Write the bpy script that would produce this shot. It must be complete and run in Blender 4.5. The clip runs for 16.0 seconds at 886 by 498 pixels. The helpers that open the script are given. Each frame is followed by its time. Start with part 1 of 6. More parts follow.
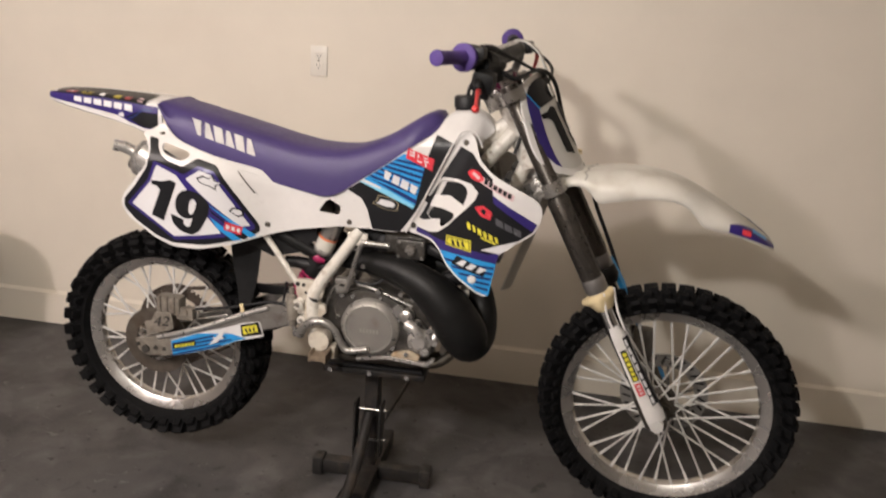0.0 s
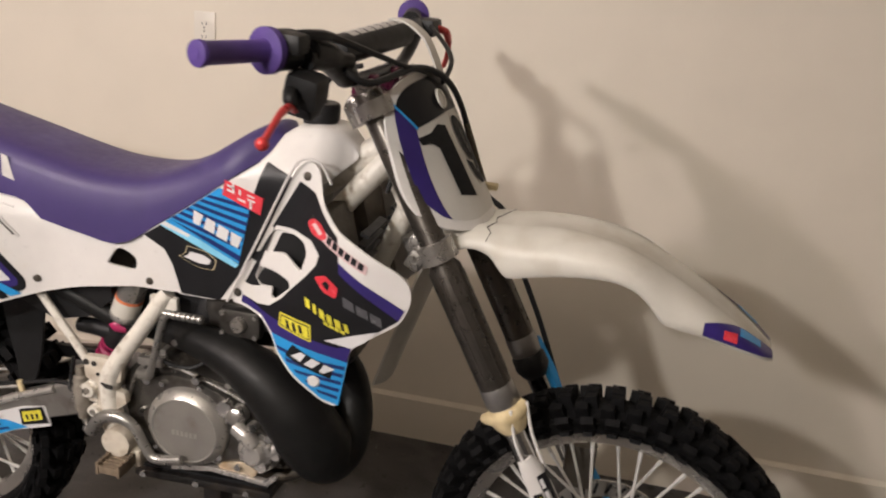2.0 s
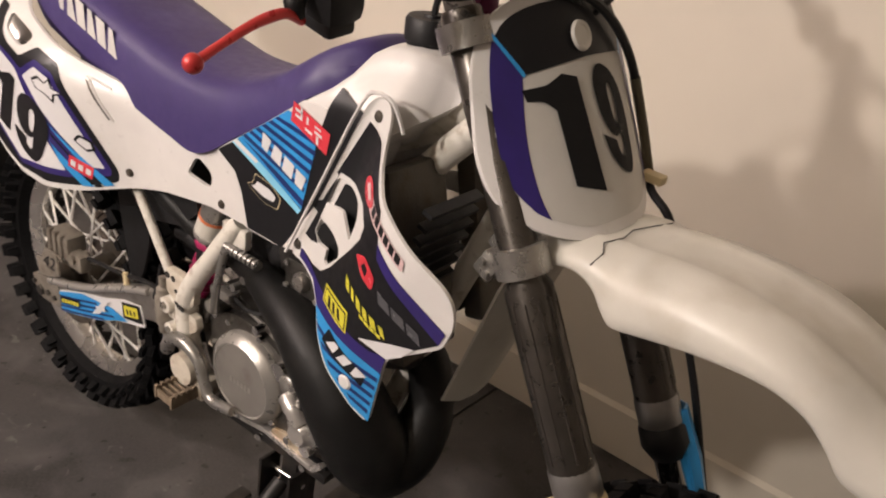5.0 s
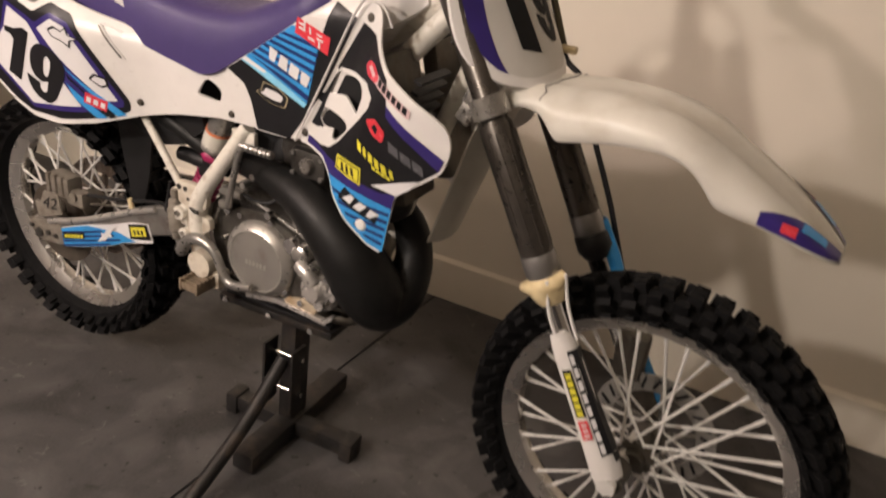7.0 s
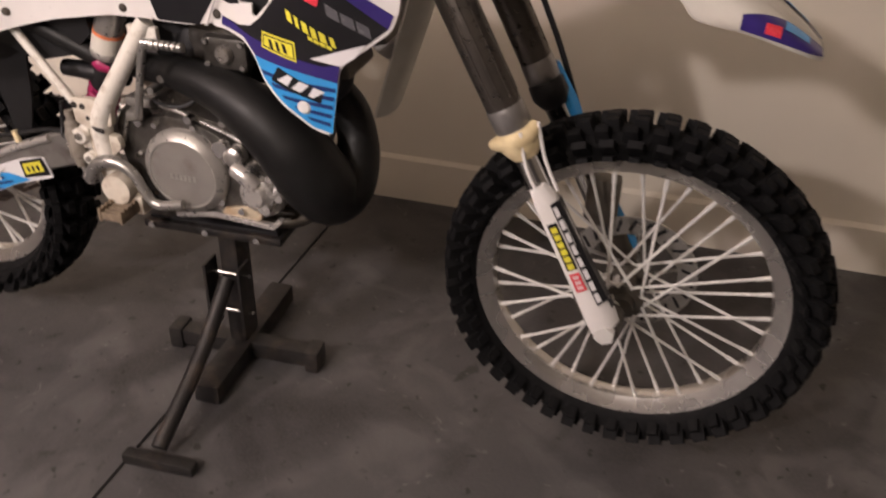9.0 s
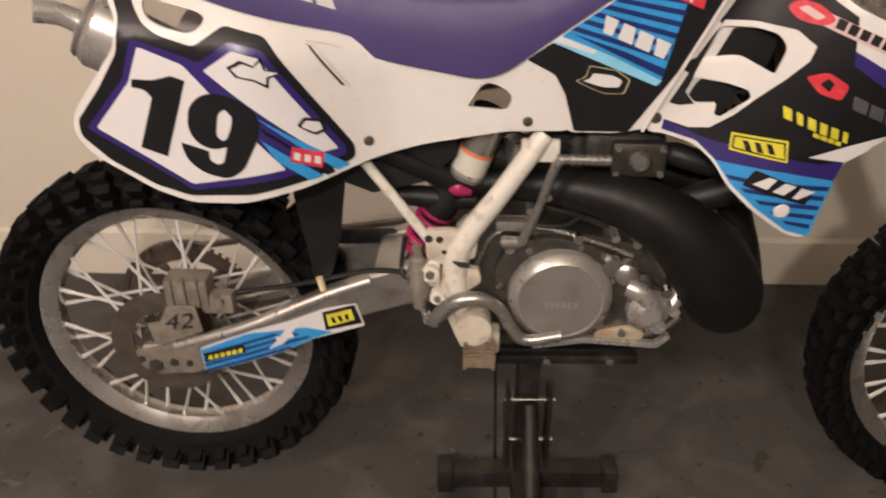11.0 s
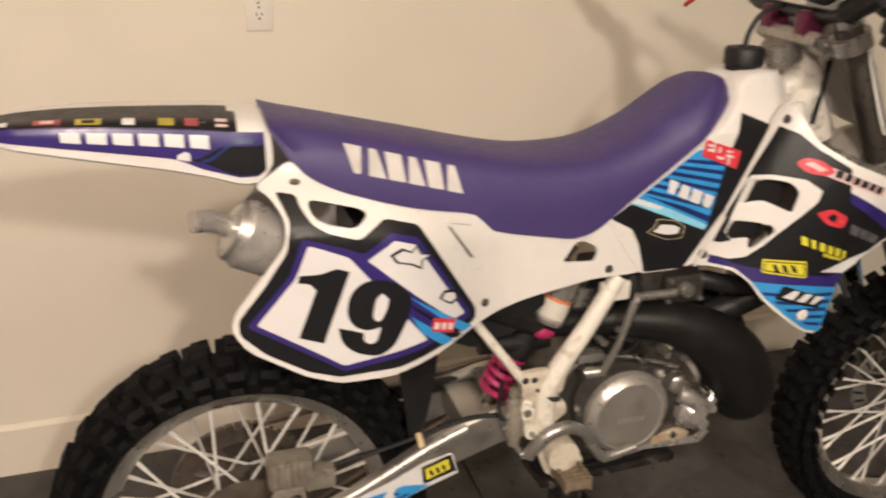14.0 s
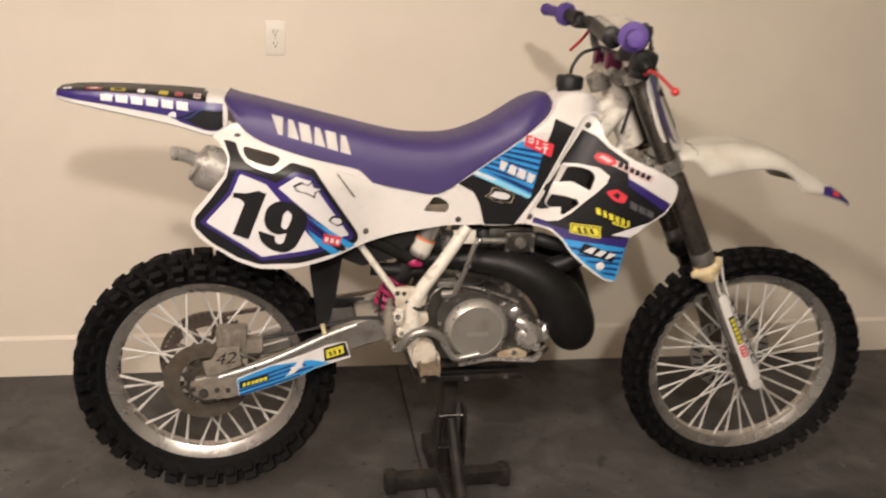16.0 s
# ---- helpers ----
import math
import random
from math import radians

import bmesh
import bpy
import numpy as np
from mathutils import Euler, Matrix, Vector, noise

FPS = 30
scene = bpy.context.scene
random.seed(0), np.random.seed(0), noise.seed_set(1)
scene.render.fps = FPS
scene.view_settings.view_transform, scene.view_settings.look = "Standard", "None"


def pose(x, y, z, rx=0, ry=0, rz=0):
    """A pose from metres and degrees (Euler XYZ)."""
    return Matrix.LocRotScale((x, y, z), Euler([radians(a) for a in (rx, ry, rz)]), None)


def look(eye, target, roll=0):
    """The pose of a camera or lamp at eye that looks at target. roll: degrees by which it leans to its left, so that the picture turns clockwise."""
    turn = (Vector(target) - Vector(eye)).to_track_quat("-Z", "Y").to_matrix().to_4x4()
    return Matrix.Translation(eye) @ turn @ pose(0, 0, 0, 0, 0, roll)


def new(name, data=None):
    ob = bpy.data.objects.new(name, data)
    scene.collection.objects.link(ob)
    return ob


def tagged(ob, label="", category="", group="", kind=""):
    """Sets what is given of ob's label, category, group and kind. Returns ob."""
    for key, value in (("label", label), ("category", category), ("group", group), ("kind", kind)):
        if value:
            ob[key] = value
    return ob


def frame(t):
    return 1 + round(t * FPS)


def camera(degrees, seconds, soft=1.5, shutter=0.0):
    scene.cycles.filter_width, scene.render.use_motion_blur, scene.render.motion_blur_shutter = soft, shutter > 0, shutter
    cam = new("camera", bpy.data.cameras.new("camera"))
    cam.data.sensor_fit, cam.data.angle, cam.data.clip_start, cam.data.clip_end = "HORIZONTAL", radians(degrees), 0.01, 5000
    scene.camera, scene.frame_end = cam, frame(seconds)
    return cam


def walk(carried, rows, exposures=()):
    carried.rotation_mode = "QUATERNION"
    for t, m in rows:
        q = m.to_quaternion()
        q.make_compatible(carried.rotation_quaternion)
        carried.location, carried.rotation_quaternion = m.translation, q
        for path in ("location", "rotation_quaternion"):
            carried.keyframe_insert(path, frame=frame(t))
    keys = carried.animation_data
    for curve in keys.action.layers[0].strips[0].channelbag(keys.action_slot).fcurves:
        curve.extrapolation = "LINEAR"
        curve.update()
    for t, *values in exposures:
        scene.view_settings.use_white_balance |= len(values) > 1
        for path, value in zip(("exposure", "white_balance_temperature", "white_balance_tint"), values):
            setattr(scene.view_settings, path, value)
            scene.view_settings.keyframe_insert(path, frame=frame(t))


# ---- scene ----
cam = camera(58.5, 16.0, soft=2.0, shutter=0.5)
PATH = [
    (0, (1.102, -2.15, 1.348), (0.843, -0.231, 0.847), 3.7),
    (0.5, (1.123, -2.058, 1.342), (0.883, -0.159, 0.764), 3.1),
    (1, (1.116, -1.854, 1.363), (0.89, 0.051, 0.798), 3.6),
    (1.5, (1.15, -1.634, 1.393), (0.944, 0.273, 0.827), 4.0),
    (2, (1.308, -1.378, 1.408), (1.009, 0.507, 0.809), 5.3),
    (2.5, (1.358, -1.159, 1.41), (0.833, 0.645, 0.724), 3.7),
    (3, (1.324, -0.992, 1.436), (0.701, 0.791, 0.777), 6.1),
    (3.5, (1.4, -0.894, 1.441), (0.402, 0.689, 0.735), 7.4),
    (3.9, (1.487, -0.892, 1.43), (0.364, 0.542, 0.604), 6.0),
    (4, (1.463, -0.838, 1.429), (0.314, 0.546, 0.557), 5.8),
    (4.2, (1.464, -0.838, 1.421), (0.35, 0.566, 0.534), 6.8),
    (6.3, (1.419, -1.124, 1.366), (0.638, 0.528, 0.553), 8.3),
    (6.5, (1.478, -1.184, 1.354), (0.714, 0.468, 0.525), 7.9),
    (7, (1.536, -1.314, 1.341), (0.85, 0.357, 0.483), 7.7),
    (7.5, (1.503, -1.463, 1.282), (0.962, 0.206, 0.323), 4.5),
    (8, (1.506, -1.498, 1.243), (1.095, 0.146, 0.181), 3.9),
    (8.2, (1.514, -1.465, 1.24), (1.105, 0.161, 0.15), 3.8),
    (10.3, (0.854, -1.164, 1.218), (0.655, 0.576, 0.252), 0.8),
    (10.5, (0.754, -1.162, 1.204), (0.58, 0.58, 0.238), 1.5),
    (11, (0.452, -1.206, 1.232), (0.442, 0.565, 0.302), 0.0),
    (11.5, (0.291, -1.129, 1.233), (0.47, 0.654, 0.344), 0.3),
    (12, (0.168, -1.055, 1.276), (0.369, 0.731, 0.399), -2.1),
    (12.5, (-0.006, -1.085, 1.295), (0.397, 0.684, 0.453), -1.5),
    (13, (-0.15, -1.141, 1.316), (0.33, 0.643, 0.548), -0.6),
    (13.5, (-0.171, -1.157, 1.341), (0.437, 0.618, 0.647), -0.1),
    (14, (-0.113, -1.209, 1.347), (0.509, 0.57, 0.679), 0.1),
    (14.5, (0.063, -1.4, 1.339), (0.487, 0.445, 0.694), 1.2),
    (15, (0.077, -1.601, 1.335), (0.444, 0.265, 0.715), 2.0),
    (15.5, (0.052, -1.795, 1.34), (0.461, 0.057, 0.705), 2.6),
    (16, (0.113, -1.962, 1.329), (0.54, -0.087, 0.782), 2.9),
]
walk(cam, [(t, look(eye, target, roll)) for t, eye, target, roll in PATH], exposures=[(0, -0.15, 6150, 10), (2, -0.16, 6150, 10), (3, -0.15, 6350, 8.5), (4, -0.14, 6350, 13), (6.5, -0.17, 6750, 13.5), (7.5, -0.14, 6600, 16), (8.2, -0.02, 6350, 20), (10.3, -0.18, 6600, 16), (11, -0.34, 6700, 13), (11.5, -0.62, 6750, 12.5), (12, -0.5, 6800, 11), (12.5, -0.4, 6850, 10), (13, -0.2, 6900, 9), (13.5, -0.12, 6900, 9), (14.5, -0.20, 6900, 9), (15.5, -0.08, 6800, 9), (16, -0.05, 6650, 9.5)])


# ---- light: two ceiling bulbs behind the viewer, one warm wall, dark unseen walls on the other sides ----
world = bpy.data.worlds.new("world")
scene.world = world
world.use_nodes = True
world.node_tree.nodes["Background"].inputs["Color"].default_value = (0.9, 0.8, 0.7, 1)
world.node_tree.nodes["Background"].inputs["Strength"].default_value = 0.01


def bulb(place, watts, colour, size):
    data = bpy.data.lights.new("bulb", "POINT")
    data.energy, data.color, data.shadow_soft_size = watts, colour, size
    ob = new("bulb", data)
    ob.location = place
    return ob


bulb((0.20, -2.55, 2.04), 152, (1.0, 0.905, 0.81), 0.06)
bulb((-1.20, -2.50, 2.36), 175, (1.0, 0.85, 0.80), 0.07)


# ---- materials ----
def material(name, colour, rough=0.5, metal=0.0, spread=0.12, scale=30.0, bump=0.0, bump_scale=200.0, coat=0.0, dirt=None, dirt_amount=0.3, dirt_scale=12.0, spec=0.5):
    """A surface: a colour that wanders at two scales, an uneven gloss, fine relief, and stains of a second colour."""
    mat = bpy.data.materials.new(name)
    mat.use_nodes = True
    t = mat.node_tree
    n, k = t.nodes, t.links
    b = n["Principled BSDF"]
    where = n.new("ShaderNodeTexCoord")

    def noisy(s, detail=4):
        x = n.new("ShaderNodeTexNoise")
        x.inputs["Scale"].default_value, x.inputs["Detail"].default_value = s, detail
        k.new(where.outputs["Object"], x.inputs["Vector"])
        return x.outputs["Fac"]

    def mix(fac, a, c):
        x = n.new("ShaderNodeMix")
        x.data_type = "RGBA"
        k.new(fac, x.inputs[0])
        for socket, value in ((x.inputs[6], a), (x.inputs[7], c)):
            if isinstance(value, tuple):
                socket.default_value = value
            else:
                k.new(value, socket)
        return x.outputs[2]

    def span(value, lo, hi, a, c):
        x = n.new("ShaderNodeMapRange")
        x.inputs[1].default_value, x.inputs[2].default_value, x.inputs[3].default_value, x.inputs[4].default_value = lo, hi, a, c
        k.new(value, x.inputs[0])
        return x.outputs[0]

    c = (*colour, 1) if len(colour) == 3 else colour
    low, high = tuple(v * (1 - spread) for v in c[:3]) + (1,), tuple(min(v * (1 + spread), 0.95) for v in c[:3]) + (1,)
    tone = mix(span(noisy(scale), 0.3, 0.7, 0, 1), low, high)
    tone = mix(span(noisy(scale / 7, 2), 0.35, 0.65, 0, 0.5), tone, low)
    if dirt:
        tone = mix(span(noisy(dirt_scale, 8), 0.62 - 0.25 * dirt_amount, 0.78, 0, 0.85), tone, (*dirt, 1))
    k.new(tone, b.inputs["Base Color"])
    b.inputs["Metallic"].default_value = metal
    k.new(span(noisy(scale * 2.3, 6), 0.3, 0.7, max(rough - 0.05, 0.03), min(rough + 0.06, 1)), b.inputs["Roughness"])
    b.inputs["Coat Weight"].default_value = coat
    b.inputs["Specular IOR Level"].default_value = spec
    b.inputs["Coat Roughness"].default_value = 0.3
    if bump:
        r = n.new("ShaderNodeBump")
        r.inputs["Strength"].default_value, r.inputs["Distance"].default_value = bump, 0.002
        k.new(noisy(bump_scale, 5), r.inputs["Height"])
        k.new(r.outputs["Normal"], b.inputs["Normal"])
    return mat


WHITE = material("white plastic", (0.74, 0.72, 0.70), 0.32, spread=0.03, dirt=(0.70, 0.66, 0.60), dirt_amount=0.0, coat=0.2)
OLD_WHITE = material("aged white plastic", (0.62, 0.60, 0.54), 0.42, spread=0.08, scale=10, dirt=(0.46, 0.42, 0.34), dirt_amount=0.3, dirt_scale=9, coat=0.1)
FRAME = material("white frame paint", (0.74, 0.71, 0.64), 0.38, spread=0.05, dirt=(0.30, 0.23, 0.16), dirt_amount=0.35, dirt_scale=48)
PURPLE = material("purple vinyl", (0.054, 0.037, 0.148), 0.47, spread=0.06, bump=0.1, bump_scale=900, dirt=(0.085, 0.065, 0.20), dirt_amount=0.2, dirt_scale=8)
GRIP = material("purple rubber", (0.085, 0.045, 0.24), 0.6, bump=0.4, bump_scale=700)
SILVER_INK = material("silver print", (0.62, 0.60, 0.58), 0.45)
BLACK_INK = material("black decal", (0.011, 0.011, 0.013), 0.38, spread=0.15, spec=0.32)
FIGURE = material("matte black figures", (0.010, 0.010, 0.011), 0.6, spread=0.1, spec=0.2)
WHITE_INK = material("white decal", (0.72, 0.71, 0.72), 0.33, spread=0.02, coat=0.2)
NAVY = material("dark violet decal", (0.032, 0.019, 0.155), 0.33, coat=0.2)
BLUE = material("light blue decal", (0.03, 0.30, 0.68), 0.33, coat=0.2)
CYAN = material("pale blue decal", (0.25, 0.62, 0.85), 0.33, coat=0.2)
DEEP = material("deep blue decal", (0.012, 0.028, 0.15), 0.33, coat=0.2)
YELLOW = material("yellow decal", (0.75, 0.68, 0.06), 0.25, coat=0.3)
RED = material("red decal", (0.70, 0.05, 0.07), 0.25, coat=0.3)
FADED_RED = material("faded red print", (0.34, 0.07, 0.075), 0.35, spread=0.1)
FADED_YELLOW = material("faded yellow print", (0.40, 0.33, 0.05), 0.35, spread=0.1)
PALE_PINK = material("pale pink sticker", (0.72, 0.52, 0.52), 0.3)
GREY_INK = material("grey decal", (0.10, 0.10, 0.11), 0.25, coat=0.3)
PLATE_GREY = material("front plate white decal", (0.58, 0.565, 0.53), 0.35, spread=0.03)
RUBBER = material("tyre rubber", (0.005, 0.005, 0.0055), 0.72, spread=0.35, scale=60, bump=0.4, bump_scale=160, dirt=(0.018, 0.017, 0.016), dirt_amount=0.1, spec=0.15)
ALU = material("brushed aluminium", (0.56, 0.54, 0.515), 0.29, 0.68, spread=0.04, scale=18, bump=0.04, bump_scale=300)
CAST = material("cast aluminium", (0.40, 0.385, 0.36), 0.29, 0.75, spread=0.15, bump=0.3, bump_scale=500, dirt=(0.18, 0.14, 0.10), dirt_amount=0.35)
RIM = material("polished rim", (0.60, 0.58, 0.55), 0.27, 0.9, spread=0.02, scale=8)
RUST = material("dusty brown steel", (0.13, 0.11, 0.09), 0.5, 0.55, spread=0.25, scale=40, bump=0.2, bump_scale=300, dirt=(0.10, 0.075, 0.055), dirt_amount=0.4, dirt_scale=25)
CASE = material("grimy engine casting", (0.135, 0.128, 0.118), 0.32, 0.78, spread=0.25, bump=0.35, bump_scale=400, dirt=(0.045, 0.036, 0.027), dirt_amount=0.4, dirt_scale=24)
GRIME_AND_SHADE = material("dirty metal and crease shade", (0.13, 0.118, 0.10), 0.45, 0.7, spread=0.3, bump=0.3, bump_scale=300, dirt=(0.07, 0.05, 0.032), dirt_amount=0.6, dirt_scale=30)
STEEL = material("spoke steel", (0.80, 0.79, 0.76), 0.35, 0.35, spread=0.05)
CHROME = material("chrome", (0.75, 0.74, 0.72), 0.12, 1.0, spread=0.04)
PIPE = material("black pipe paint", (0.008, 0.008, 0.008), 0.48, spread=0.3, bump=0.1, bump_scale=250, dirt=(0.02, 0.018, 0.016), dirt_amount=0.2, spec=0.28)
BLACK = material("black plastic", (0.012, 0.012, 0.013), 0.48, spread=0.2, bump=0.1, spec=0.35)
STAND = material("black stand paint", (0.011, 0.010, 0.0095), 0.5, spread=0.3, dirt=(0.06, 0.044, 0.032), dirt_amount=0.4, dirt_scale=22)
FORK = material("bronze anodised fork", (0.105, 0.094, 0.083), 0.30, 0.75, spread=0.15, dirt=(0.12, 0.105, 0.09), dirt_amount=0.2)
FORK_LOW = material("worn grey slider", (0.34, 0.33, 0.32), 0.32, 0.75, spread=0.12)
PINK = material("magenta spring", (0.40, 0.022, 0.11), 0.4)
RED_METAL = material("red anodised lever", (0.62, 0.05, 0.05), 0.3, 0.25)
MAGENTA = material("magenta anodised clamp", (0.16, 0.025, 0.075), 0.3, 0.5)
DUSTY = material("dusty grey paint", (0.25, 0.225, 0.19), 0.50, 0.2, spread=0.2, dirt=(0.13, 0.10, 0.075), dirt_amount=0.6, dirt_scale=45)
MUDDY = material("muddy white paint", (0.64, 0.59, 0.50), 0.55, spread=0.12, dirt=(0.24, 0.17, 0.11), dirt_amount=0.55, dirt_scale=30)
MUD = material("dried mud", (0.19, 0.145, 0.10), 0.8, spread=0.3, scale=60, bump=0.5, bump_scale=200)
DARK_STEEL = material("dull steel", (0.36, 0.35, 0.33), 0.30, 0.75, spread=0.08)
CREAM = material("cream rubber boot", (0.72, 0.60, 0.36), 0.55, dirt=(0.4, 0.3, 0.15), dirt_amount=0.3)
GOLD = material("amber guard", (0.58, 0.49, 0.36), 0.35, 0.3, spread=0.15, dirt=(0.42, 0.20, 0.05), dirt_amount=0.75, dirt_scale=22)
LABEL_RED = material("orange stripe", (0.70, 0.20, 0.08), 0.4)
CHAIN = material("chain steel", (0.16, 0.13, 0.11), 0.45, 0.7, spread=0.3)
OLIVE = material("olive hose sleeve", (0.10, 0.085, 0.05), 0.5, spread=0.1)
BAR = material("bar aluminium", (0.05, 0.05, 0.055), 0.35, 0.6)
PAD_INK = material("pad print", (0.55, 0.53, 0.51), 0.5)


def wall_material():
    """Warm white paint, rolled, with faint patches."""
    return material("wall paint", (0.83, 0.765, 0.655), 0.62, spread=0.025, scale=5, bump=0.12, bump_scale=90, dirt=(0.76, 0.69, 0.58), dirt_amount=0.15, dirt_scale=1.4)


WALL = wall_material()
# for the unseen walls, kept dark so that less light bounces back
DARK_UNSEEN = material("dark unseen wall", (0.30, 0.27, 0.23), 0.8, spread=0.08, scale=3, bump=0.1, bump_scale=60, dirt=(0.2, 0.17, 0.14), dirt_amount=0.3, dirt_scale=2)
def concrete():
    """Worn grey slab: wide light and dark patches, cloudy smears, fine sand, dark specks and pale scuffs."""
    mat = bpy.data.materials.new("bare concrete")
    mat.use_nodes = True
    n, k = mat.node_tree.nodes, mat.node_tree.links
    b = n["Principled BSDF"]
    where = n.new("ShaderNodeTexCoord")

    def noisy(s, detail, lo, hi, a, c, twist=0.0):
        x = n.new("ShaderNodeTexNoise")
        x.inputs["Scale"].default_value, x.inputs["Detail"].default_value, x.inputs["Distortion"].default_value = s, detail, twist
        k.new(where.outputs["Object"], x.inputs["Vector"])
        r = n.new("ShaderNodeMapRange")
        r.inputs[1].default_value, r.inputs[2].default_value, r.inputs[3].default_value, r.inputs[4].default_value = lo, hi, a, c
        k.new(x.outputs["Fac"], r.inputs[0])
        return r.outputs[0]

    tone = (0.043, 0.041, 0.043, 1)
    for fac, colour in ((noisy(1.3, 3, 0.35, 0.65, 0, 0.75), (0.070, 0.068, 0.070, 1)), (noisy(6, 6, 0.48, 0.66, 0, 0.7, 0.8), (0.108, 0.104, 0.105, 1)), (noisy(3.6, 5, 0.52, 0.66, 0, 0.85, 0.5), (0.022, 0.021, 0.022, 1)), (noisy(11, 3, 0.68, 0.74, 0, 0.8, 0.6), (0.017, 0.016, 0.015, 1)),
                        (noisy(140, 3, 0.35, 0.7, 0, 0.35), (0.085, 0.08, 0.077, 1)), (noisy(30, 2, 0.67, 0.72, 0, 0.85), (0.016, 0.015, 0.014, 1)), (noisy(19, 4, 0.66, 0.74, 0, 0.6, 1.5), (0.16, 0.155, 0.15, 1))):
        x = n.new("ShaderNodeMix")
        x.data_type = "RGBA"
        k.new(fac, x.inputs[0])
        if isinstance(tone, tuple):
            x.inputs[6].default_value = tone
        else:
            k.new(tone, x.inputs[6])
        x.inputs[7].default_value = colour
        tone = x.outputs[2]
    k.new(tone, b.inputs["Base Color"])
    k.new(noisy(6, 5, 0.3, 0.7, 0.45, 0.72), b.inputs["Roughness"])
    r = n.new("ShaderNodeBump")
    r.inputs["Strength"].default_value, r.inputs["Distance"].default_value = 0.3, 0.002
    k.new(noisy(110, 6, 0, 1, 0, 1), r.inputs["Height"])
    k.new(r.outputs["Normal"], b.inputs["Normal"])
    return mat


FLOOR = concrete()
# cover casting made lighter: the highlight on its edges is in the colour
LIT_EDGE = material("cover edge with highlight", (0.50, 0.485, 0.455), 0.30, 0.65, spread=0.06, bump=0.05, bump_scale=300)
# aluminium darkened for the swingarm: the shade it stands in is in the colour
ARM_SHADED = material("shaded aluminium arm", (0.40, 0.385, 0.36), 0.32, 0.8, spread=0.08, scale=18, bump=0.08, bump_scale=300, dirt=(0.20, 0.175, 0.145), dirt_amount=0.25, dirt_scale=20)
COVER = material("scuffed cover casting", (0.33, 0.315, 0.29), 0.36, 0.55, spread=0.12, scale=14, bump=0.15, bump_scale=350, dirt=(0.19, 0.165, 0.135), dirt_amount=0.3, dirt_scale=18)
SHOE = material("black shoe leather", (0.012, 0.011, 0.011), 0.5, spread=0.2, bump=0.2, bump_scale=400)
SOLE = material("white shoe sole", (0.60, 0.57, 0.53), 0.55, spread=0.06, dirt=(0.35, 0.31, 0.27), dirt_amount=0.3)
OUTLET = material("outlet plastic", (0.82, 0.78, 0.70), 0.35, spread=0.02)
CRACK = material("joint dirt and hole shade", (0.03, 0.027, 0.024), 0.9)
BIN = material("bin plastic", (0.007, 0.0068, 0.007), 0.5, spread=0.2, spec=0.3)


# ---- builders ----
def mesh_of(name, bm, mat, smooth=True, angle=40):
    me = bpy.data.meshes.new(name)
    bmesh.ops.recalc_face_normals(bm, faces=bm.faces[:])
    bm.to_mesh(me)
    bm.free()
    me.materials.append(mat)
    if smooth:
        me.shade_smooth()
        me.set_sharp_from_angle(angle=radians(angle))
    return me


def part(name, bm, mat, parent=None, label="", m=None, smooth=True, angle=40):
    """Links a bmesh as one mesh object under a thing or a part."""
    ob = new(name, mesh_of(name, bm, mat, smooth, angle))
    if parent is not None:
        ob.parent = parent
    if m is not None:
        ob.matrix_basis = m
    if label:
        tagged(ob, label)
    return ob


def thing(name, m=None, label="", category="", group="", kind=""):
    ob = new(name)
    ob.empty_display_size = 0.1
    if m is not None:
        ob.matrix_basis = m
    return tagged(ob, label, category, group, kind)


def box(lo, hi, bevel=0.0, bm=None, m=None):
    """A box between two corners, with rounded edges; joined into bm where one is given."""
    own = bmesh.new()
    c = [(a + b) / 2 for a, b in zip(lo, hi)]
    s = [abs(b - a) for a, b in zip(lo, hi)]
    bmesh.ops.create_cube(own, size=1, matrix=Matrix.LocRotScale(c, None, s))
    if bevel:
        bmesh.ops.bevel(own, geom=own.edges[:], offset=bevel, segments=2, affect="EDGES", profile=0.6)
    return join(bm, own, m)


def join(bm, own, m=None):
    if m is not None:
        bmesh.ops.transform(own, matrix=m, verts=own.verts[:])
    if bm is None:
        return own
    me = bpy.data.meshes.new("tmp")
    own.to_mesh(me)
    own.free()
    bm.from_mesh(me)
    bpy.data.meshes.remove(me)
    return bm


def glide(points, steps=6, closed=False):
    """A smooth line through points (Catmull-Rom)."""
    p = [Vector(v) for v in points]
    n = len(p)
    out = []
    for i in range(n if closed else n - 1):
        a, b, c, d = (p[(i + j) % n] if closed else p[min(max(i + j, 0), n - 1)] for j in (-1, 0, 1, 2))
        for s in range(steps):
            t = s / steps
            out.append(0.5 * (2 * b + (c - a) * t + (2 * a - 5 * b + 4 * c - d) * t * t + (3 * b - a - 3 * c + d) * t ** 3))
    if not closed:
        out.append(p[-1])
    return out


